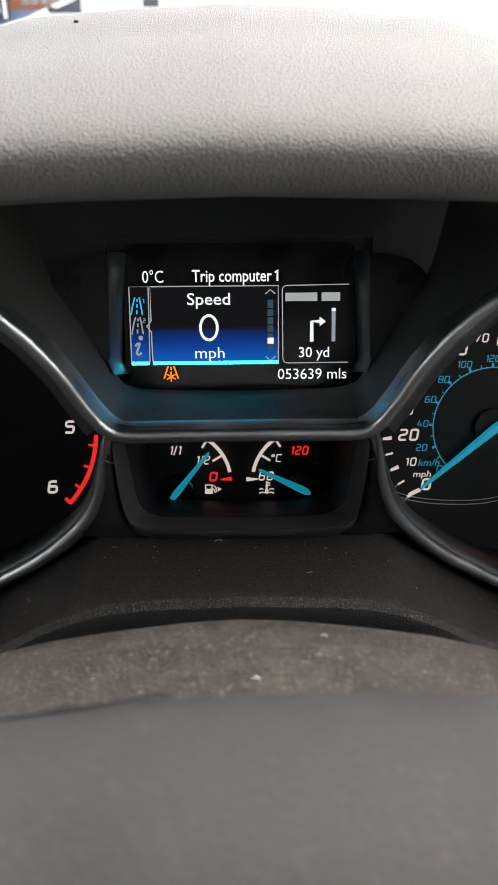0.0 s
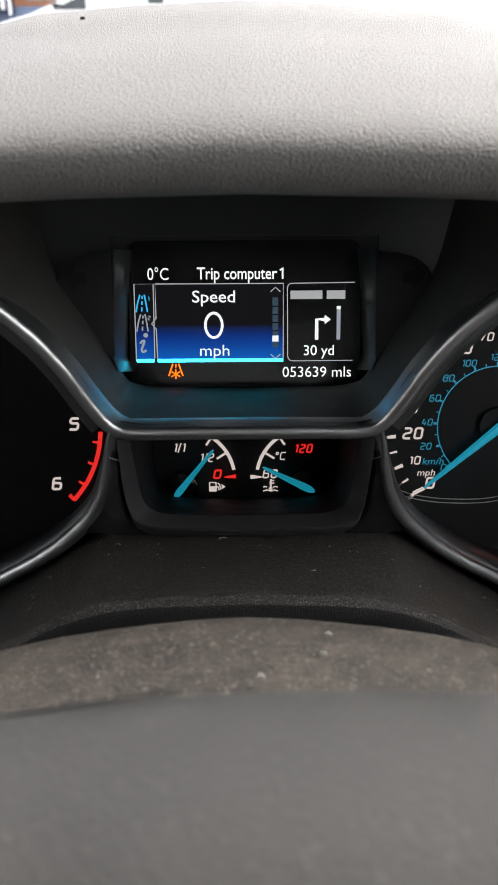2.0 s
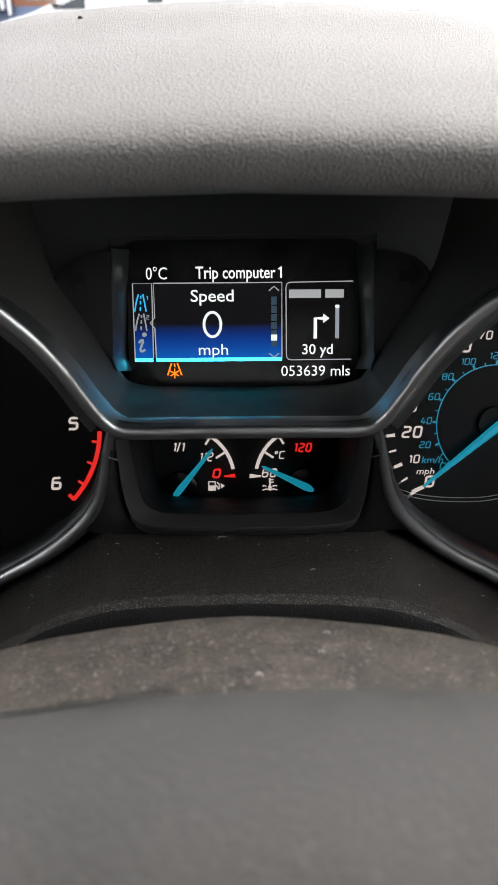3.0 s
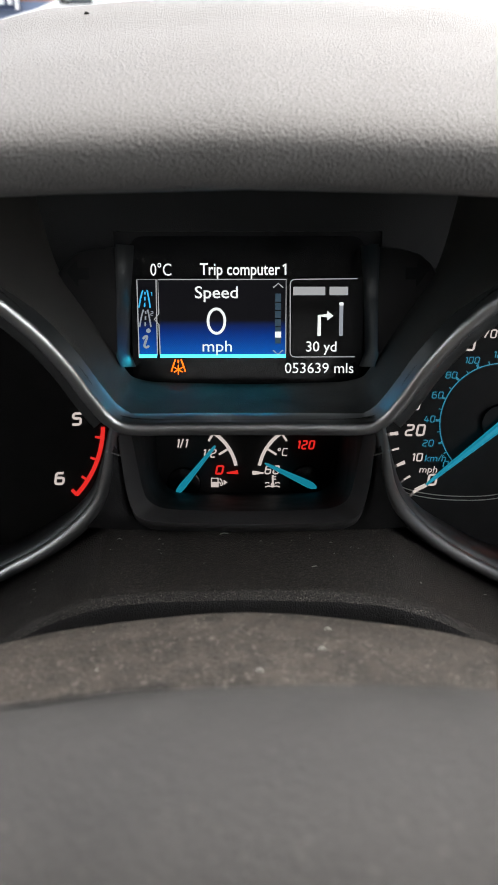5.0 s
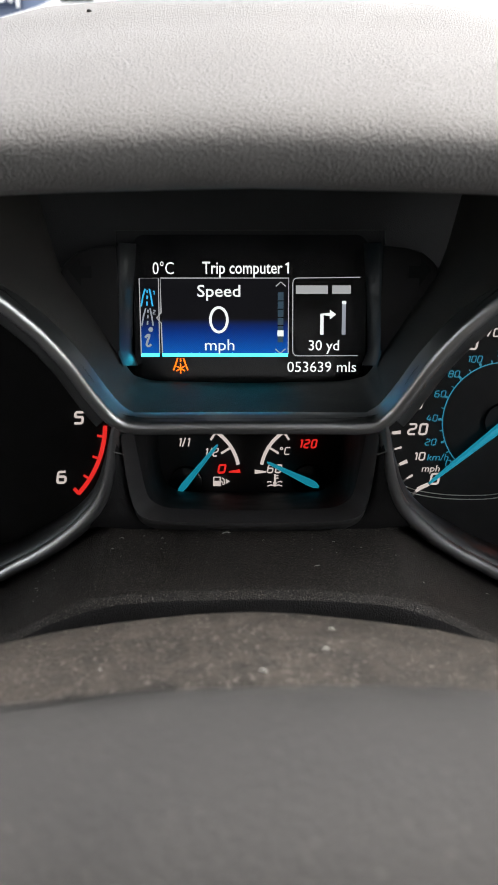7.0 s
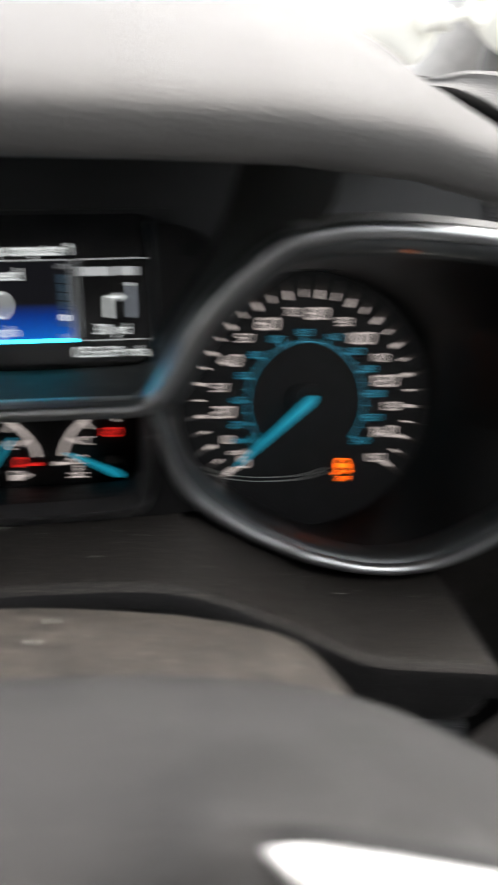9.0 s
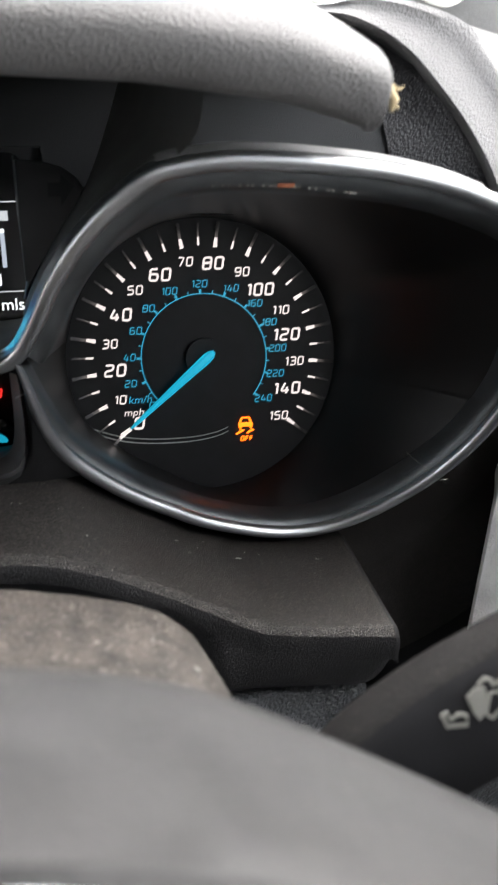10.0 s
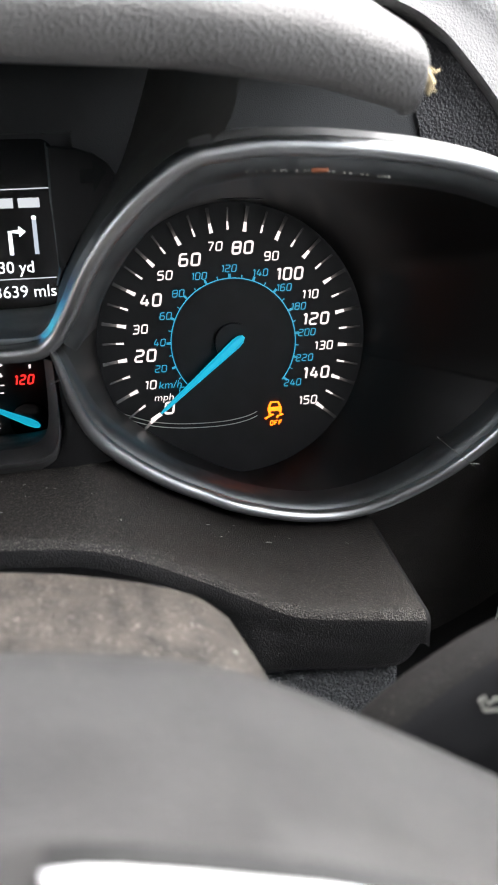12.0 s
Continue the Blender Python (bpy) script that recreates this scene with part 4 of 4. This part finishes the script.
part("hair", merged(tube(hair, 0.09, 5), tube([(198.4, -45.6, 63.2), (200.4, -46.4, 62.6), (202.4, -46.3, 62.6)], 0.16, 5)), m_print, cluster, "pale hair lying across the dial rim")
chip = merged(tube([(144.6, 81, 150), (146.2, 78, 152), (147.4, 75.4, 152), (147.2, 73, 151)], 1.0, 7, taper=(0.4, 1.1, 1.3, 0.5)), tube([(145.8, 79.5, 151.5), (148.4, 77.6, 152.6), (149.8, 78.4, 152.2)], 0.5, 6, taper=(0.6, 0.45, 0.15)), tube([(146.6, 76, 152), (148.6, 73.4, 152)], 0.35, 6))
bmesh.ops.translate(chip, vec=(-3.4, 0.6, 0), verts=chip.verts)
part("frayed_edge", chip, plastic("bare_foam", (0.45, 0.36, 0.22), 0.9), dash, "small frayed straw-coloured edge")

# ---- steering column cover ----
column = thing("steering_column_cover", "dusty brown-grey plastic steering column cover", "column cover")
rows = []
FALL_X = [0, 13, 25, 38, 50, 63, 74, 81, 88, 92, 95, 97, 98.5]
FALL_Y = [0, 0.5, 1.7, 3.4, 5.4, 8.6, 12.4, 16, 23, 31, 42, 55, 70]
for z, top, half in ((150, -38, 90), (158, -30, 95.5), (168, -26.2, 98.5), (185, -25.2, 100.5), (210, -26.5, 101.5), (232, -30, 101.5)):
    row = []
    for i in range(61):
        a = math.sin((i / 30 - 1) * math.pi / 2)
        x = half * a
        row.append((x, top - float(np.interp(abs(a) * 98.5, FALL_X, FALL_Y)), z - 6 * abs(a) ** 3))
    row = [(-half * 0.99, top - 95, z)] + row + [(half * 0.99, top - 95, z)]
    rows.append(row)
rows.insert(0, [(x, y - 12, z - 2) for x, y, z in rows[0]])
part("lower_cover", box(-92, -150, 152, 92, -112, 228, 10), m_face, column, "black lower half")
part("upper_cover", grid(rows), m_shroud, column, "dusty textured upper half")

flecks = []
for x, y, z in ((52, -32.0, 179), (85.2, -44.4, 189.4), (76.9, -39, 185.2), (2.8, -26.0, 202), (17.6, -26.2, 190.3), (20.2, -26.6, 177.8), (-34, -29, 196), (-58, -33.4, 184)):
    flecks.append(tube([(x - 0.9, y - 0.1, z - 0.2), (x, y + 0.35, z), (x + 0.8, y - 0.1, z + 0.3)], 0.4, 6, taper=(0.12, 0.3, 0.12)))
ob = part("lint", merged(*flecks), m_icongrey, column, "pale specks of lint")
ob["kind"] = "stuff"

# ---- wiper stalk ----
stalk = thing("wiper_stalk", "dark grey wiper stalk with a printed washer symbol", "stalk")
EDGE = spline([(97, -86, 0), (101.5, -70, 0), (105.5, -61, 0), (109.4, -55.8, 0), (114.8, -51.3, 0), (120.4, -47.5, 0), (126.8, -43.7, 0), (132.8, -40.5, 0), (139.4, -37.6, 0), (145.4, -35.0, 0), (152, -32.6, 0), (175, -26.5, 0), (203, -23, 0), (228, -22, 0)], 4)
rows = []
for p in EDGE:
    x, t = p.x, p.y
    rows.append([(x - 2, t - 18, 190), (x - 0.6, t - 5, 196), (x, t - 1.2, 199.4), (x, t, 202), (x, t - 0.1, 205), (x + 0.2, t - 0.7, 208), (x + 0.5, t - 2.2, 210.4), (x + 1.0, t - 5, 211.6), (x + 2.2, t - 16, 212.4), (x + 3.4, t - 29, 211), (x + 2, t - 34, 200)])
part("lever", grid(rows, close_cols=True, caps=True), m_stalk, stalk, "rounded dark grey lever")
part("switch_face", grid([[Vector(r[6]) + Vector((0, 0.2, 0.1)), Vector(r[6]) + Vector((0, -0.4, 0.5)), Vector(r[7]) + Vector((0, 0, 0.6)), Vector(r[8]) + Vector((0, 0.5, 0.6)), Vector(r[9]) + Vector((0, 1, 0.6))] for r in rows[4:-4]]), m_stalkface, stalk, "black switch face")


def printed(points, width=0.75, closed=True):
    """A line printed on the stalk's face."""
    return ribbon(points, width, 213.2, 213.6, closed)


part("jet_symbol", printed([(130.5, -48.0), (131.6, -50.6), (135.8, -50.9), (135.6, -48.9), (133.9, -48.2), (132.4, -49.3), (131.3, -47.5)]), m_print, stalk, "pale printed arrow", smooth=False)
part("screen_symbol", prism([(135.4, -44.8), (137.2, -43.0), (139.4, -43.4), (139.9, -47.0), (138.6, -50.4), (137.2, -48.8)], 213.2, 213.6), m_print, stalk, "pale printed window symbol", smooth=False)
part("screen_outline", printed([(140.4, -44.8), (142.4, -44.5), (143.8, -47.6), (141.2, -50.2), (139.7, -49.2)]), m_print, stalk, smooth=False)
part("spray_symbol", printed([(137.8, -42.6), (139.2, -41.2), (140.6, -41.9), (141.3, -43.2)], 0.8, False), m_print, stalk, smooth=False)
part("spray_symbol", printed([(141.8, -42.4), (143.2, -43.1), (143.0, -44.6)], 0.8, False), m_print, stalk, smooth=False)

# ---- steering wheel ----
wheel = thing("steering_wheel", "grey steering wheel with black rim and silver spoke trim", "steering wheel")
WX, WY, WZ = 0.0, -62.0, 250.0
rows = []
for i in range(96):
    a = 2 * math.pi * i / 96
    rows.append([((198 + 15 * math.cos(b)) * math.cos(a), WY + (198 + 15 * math.cos(b)) * math.sin(a), WZ + 14 * math.sin(b)) for b in (2 * math.pi * j / 16 for j in range(16))])
part("rim", grid(rows, close_rows=True, close_cols=True), m_rim, wheel, "black leather rim")
# airbag pad: flat across the top, falling away to the spokes
PAD = [(-150, -66), (-122, -47), (-100, -32), (-84, -22), (-70, -16), (-50, -12), (-25, -9), (0, -7.6), (25, -7.4), (50, -9.2), (70, -13.2), (84, -18.6), (100, -28), (122, -42), (150, -60)]
rows = []
for p in spline([(x, y, 0) for x, y in PAD], 5):
    k = float(np.interp(abs(p.x), (30, 40, 48, 53), (0, 0.2, 0.85, 1)))  # the pad swells beside the spoke trim
    a, b, c, d, e, g = (u + (v - u) * k for u, v in ((-2.2, -0.2), (-5, 1.0), (-9.5, 2.0), (-13, -0.6), (-18, -9), (-29, -24)))
    rows.append([(p.x * 0.97, p.y - 7, 234), (p.x, p.y - 1.6, 243), (p.x, p.y, 250), (p.x, p.y - 0.7, 258), (p.x, p.y + a, 266), (p.x, p.y + b, 275), (p.x, p.y + c, 283), (p.x, p.y + d, 286.4), (p.x, p.y + e, 290), (p.x, p.y + g, 293), (p.x * 0.95, -110, 295)])
# a black tube draws the shadow in the gap at the pad's upper edge
part("pad_gap_shade", tube(spline([(-46, -12.6, 246), (-38.9, -11.3, 246), (-29.9, -9.9, 246), (-20.8, -8.5, 246), (-11.8, -7.6, 246)], 4), 0.3, 6, taper=None), m_rim, wheel, "dark line for the shadow gap at the pad's edge")
part("airbag_pad", grid(rows), m_hub, wheel, "mid grey vinyl airbag pad")
for s in (-1, 1):
    trim, gap = [], []
    for i in range(29):
        x = 56 + 3 * i
        y = float(np.interp(x, (56, 60, 68, 81, 105, 140), (-9.4, -9.6, -11.8, -15.8, -26, -46)))
        deep = max(0.05, y + 9.4 + 0.8 * (x - 56))
        trim.append([(s * x, y, 284.6), (s * x, y, 285.6)] + [(s * x, y - deep * f, 285.6 + float(np.interp(deep * f, (0, 1, 4, 8, 16, 30), (0, 2.8, 6.4, 9.2, 11.6, 12.4)))) for f in (0.05, 0.15, 0.3, 0.5, 0.75, 1)])
        gap.append([(s * x, y + 1.3, 283.6), (s * x, y + 0.6, 284.6), (s * x, y, 285.2)])
    part("spoke_trim", grid(trim), m_silver, wheel, "silver painted spoke trim")
    part("trim_groove", grid(gap), m_rim, wheel, "dark gap round the trim")
    part("spoke", box(s * 120 - 40, -100, 238, s * 120 + 55, -60, 258, 8), m_rim, wheel, "black spoke")

# ---- ornament by the windscreen ----
ornament = thing("windscreen_ornament", "white plastic twin-petal ornament standing on the dashboard", "ornament")


def petal(outline, z, bulge):
    """A leaf with a thin rounded edge and a swollen middle."""
    ring = spline([(x, y, z) for x, y in outline], 5, closed=True)
    mid = sum(ring, Vector()) / len(ring)
    rows = []
    for f, h in ((0.02, 1.0), (0.35, 0.94), (0.65, 0.75), (0.85, 0.45), (0.96, 0.2), (1.0, 0.0), (0.96, -0.2), (0.8, -0.4), (0.4, -0.6), (0.02, -0.65)):
        rows.append([mid.lerp(p, f) + Vector((0, 0, h * bulge)) for p in ring])
    return grid(rows, close_cols=True, caps=True)


part("petal", petal([(195, 230), (216, 217), (238, 208), (254, 220), (261, 240), (258, 278), (234, 308), (200, 290)], -224, 12), m_petal, ornament, "white pointed petal")
part("petal", petal([(285, 242), (300, 221), (329, 209), (352, 222), (374, 252), (387, 288), (360, 318), (320, 320), (292, 285)], -224, 12), m_petal, ornament, "white pointed petal")
part("tube", tube([(240, 231, -205), (256, 233.4, -205)], 6.8, 16), m_petal, ornament, "short white tube")
part("collar", tube([(255, 233, -205), (260, 233.8, -205)], 8.4, 16), m_petal, ornament)
part("pin", tube([(259, 234, -205), (278, 238, -205)], 4.0, 12), m_petal, ornament)
part("ring", grid([[Vector((281 + (8.4 + 3.2 * math.cos(b)) * math.cos(a) * 0.75, 240 + (9.4 + 3.2 * math.cos(b)) * math.sin(a), -206 + 4 * math.sin(b))) for b in (6.2832 * j / 10 for j in range(10))] for a in (6.2832 * i / 28 for i in range(28))], close_rows=True, close_cols=True), m_petal, ornament)

# ---- door beside the driver ----
door = thing("car_door", "grey front door with a pale grained edge and speaker mesh", "car door")
def sill(z):
    """Height of the level window sill: it falls against the leaning frame of the dashboard."""
    return 56 - 0.325 * max(0.0, z - 20)


part("door_panel", grid([[(280, sill(z) + d, z) for d in (-420, -250, -110, -36, 0)] for z in (-350, -200, -60, 20, 100, 300, 700, 1100)]), m_door, door, "grey plastic door panel")
part("door_top", grid([[(276, sill(z) - 4, z), (280, sill(z) + 4, z), (300, sill(z) + 6, z), (330, sill(z), z)] for z in (100, 300, 700, 1100)]), m_door, door)
rows = []
for y in range(-180, 21, 10):
    a = min(239.5 + (y + 23.5) * 0.175, 245.4)
    b = 251.0 + min(0.0, (y + 75) * 0.08)
    w = b - a
    rows.append([(a + 12, y, 26), (a + 4.4, y, 36), (a + 2.6, y, 39.4), (a + 2.4, y, 42), (a + 0.34 * w, y, 44), (a + 0.5 * w, y, 43.2), (a + 0.62 * w, y, 43.6), (a + 0.85 * w, y, 44.8), (b - 0.6, y, 44.2), (b, y, 42.6), (b + 0.2, y, 10)])
part("edge_trim", grid(rows), m_edge, door, "pale grained upright edge")
part("door_edge", box(252.6, -200, 14, 288, 26, 47, 3), m_door, door)
part("speaker_mesh", box(322, 181, -112, 380, 203, -96, 6), m_mesh, door, "black tweeter mesh")

# ---- cabin shell, world frame; mostly out of view, sized to shape the light ----
def shell(name, bm, material, label, category):
    ob = raw(name, bm, material, None)
    return tagged(ob, label, category, kind="structure")


shell("ceiling", box(-1.15, -2.2, 1.43, 0.36, -0.2, 1.47, 0.01), m_roof, "unseen light grey headliner that shapes the light", "ceiling")
shell("floor", box(-1.15, -2.2, 0.24, 0.36, 0.9, 0.28), m_seat, "dark carpeted floor", "floor")
# unseen; its height sets how much light comes from behind
shell("wall_rear", box(-1.15, -2.25, 0.28, 0.36, -2.2, 1.30), m_seat, "unseen dark rear wall that cuts light from behind", "wall")
shell("wall_left", box(-1.2, -2.2, 0.28, -1.15, 0.9, 1.12), m_door, "grey far door", "wall")
shell("wall_right", box(0.40, -2.2, 0.28, 0.44, 0.9, 0.985), m_door, "grey outer door skin", "wall")
shell("bulkhead", box(-1.15, 0.55, 0.28, 0.40, 0.6, 0.93), m_black, "black bulkhead", "wall")
for name, x, s in (("pillar_right", 0.38, 1), ("pillar_left", -1.17, -1)):
    shell(name, merged(tube([(x, 0.72, 0.93), (x - 0.02 * s, 0.30, 1.2), (x - 0.05 * s, -0.2, 1.45)], 0.05, 12)), m_roof, "light grey windscreen pillar", "pillar")
    shell(name.replace("pillar", "post"), box(x - 0.03, -0.95, 0.95, x + 0.03, -0.82, 1.45, 0.02), m_roof, "light grey door post", "pillar")

trim = prism([(300, 120), (560, 110), (560, 420), (362, 420), (328, 275), (312, 225)], -276, -262, 3)
bmesh.ops.scale(trim, vec=(0.001,) * 3, verts=trim.verts)
bmesh.ops.transform(trim, matrix=BASE, verts=trim.verts)
shell("pillar_base", trim, m_pillar, "pale grey trim at the foot of the windscreen pillar", "pillar")

# unseen panels added to block light from the rear sides
for name, x in (("quarter_right", 0.40), ("quarter_left", -1.2)):
    shell(name, box(x, -2.2, 0.98, x + 0.04, -0.95, 1.45), m_seat, "unseen dark rear quarter panel that cuts side light", "wall")

# ---- outside ----
def rough(name, color, size, amount=0.3, r=0.9):
    return plastic(name, color, r, mottle=amount, mottle_size=size)


m_road = rough("frosty_tarmac", (0.30, 0.30, 0.31), 900)
m_brick = rough("orange_brown_brick", (0.30, 0.13, 0.07), 250)
m_sign = rough("dark_blue_sign", (0.02, 0.03, 0.06), 400)
m_sign_band = rough("blue_grey_paint", (0.10, 0.13, 0.20), 600)
m_pane = plastic("car_glass", (0.05, 0.06, 0.07), 0.1, mottle=0.1)
# the same car glass, with the sky's reflection put into its colour
m_paleglass = plastic("sky_reflection_glass", (0.45, 0.52, 0.58), 0.1, mottle=0.1)
m_paint = plastic("white_car_paint", (0.75, 0.76, 0.78), 0.25, coat=0.5)
m_greycar = plastic("grey_car_paint", (0.20, 0.21, 0.23), 0.25, coat=0.5)
ground = tagged(raw("ground", box(-400, -400, -0.2, 400, 400, 0.0), m_road, None), "pale frosty tarmac ground", "ground", kind="structure")
shop = thing("shop_building", "orange-brown shop front with a dark blue sign", "building", pose(-4.0, 15, 0))
raw("wall", box(-9, 0, 0, 2.6, 6, 3.4), m_brick, shop)
raw("plinth", box(-9, -0.1, 0, 2.65, 0, 1.55), m_sign_band, shop, "blue-grey lower band")
raw("roof", box(-9.2, -0.3, 3.4, 2.8, 6.2, 3.6), m_greycar, shop)
sign = raw("sign", box(-3.2, -0.3, 1.42, 0.18, -0.12, 2.5), m_sign, shop, "dark blue sign board with white bars")
raw("bar", box(0.02, -0.34, 1.5, 0.07, -0.3, 1.8), m_paint, sign)
raw("bar", box(-0.16, -0.34, 1.5, -0.06, -0.3, 1.9), m_paint, sign)
raw("edge", box(0.14, -0.34, 1.42, 0.18, -0.3, 2.5), m_paint, sign)
for i in range(6):
    raw("bar", box(0.40 + 0.16 * i, -0.05, 1.63, 0.50 + 0.16 * i, 0.0, 1.76), m_greycar, shop)


def side_plate(points, y0, y1):
    """A plate in the car's side, its outline given along the car and up."""
    bm = prism(points, -y1, -y0)
    bmesh.ops.transform(bm, matrix=pose(0, 0, 0, 90, 0, 0), verts=bm.verts)
    return bm


van = thing("parked_van", "white parked van with dark side windows", "van", pose(0, 8.0, 0))
raw("body", side_plate([(-3.0, 0.35), (-3.05, 0.8), (-2.85, 1.06), (-1.95, 1.29), (-1.0, 1.66), (-0.7, 1.78), (0.2, 1.84), (1.15, 1.82), (1.3, 1.3), (1.32, 0.4)], 0, 1.7), m_paint, van)
raw("door_window", side_plate([(-1.74, 1.325), (-1.43, 1.325), (-1.43, 1.45)], -0.012, 0.0), m_pane, van, "dark front quarter glass")
raw("door_window", side_plate([(-1.40, 1.33), (-0.9, 1.36), (-0.9, 1.6), (-1.05, 1.58), (-1.40, 1.44)], -0.012, 0.0), m_paleglass, van, "side glass with the sky's reflection in its pale colour")
raw("rear_window", side_plate([(-0.86, 1.37), (-0.71, 1.37), (-0.71, 1.62), (-0.86, 1.61)], -0.012, 0.0), m_pane, van, "dark rear side glass")
raw("mirror", box(-1.70, -0.22, 1.33, -1.64, -0.02, 1.37, 0.015), m_rim, van)
for x in (-2.2, 0.6):
    raw("wheel", tube([(x, -0.02, 0.33), (x, 0.2, 0.33)], 0.33, 20), m_rim, van)
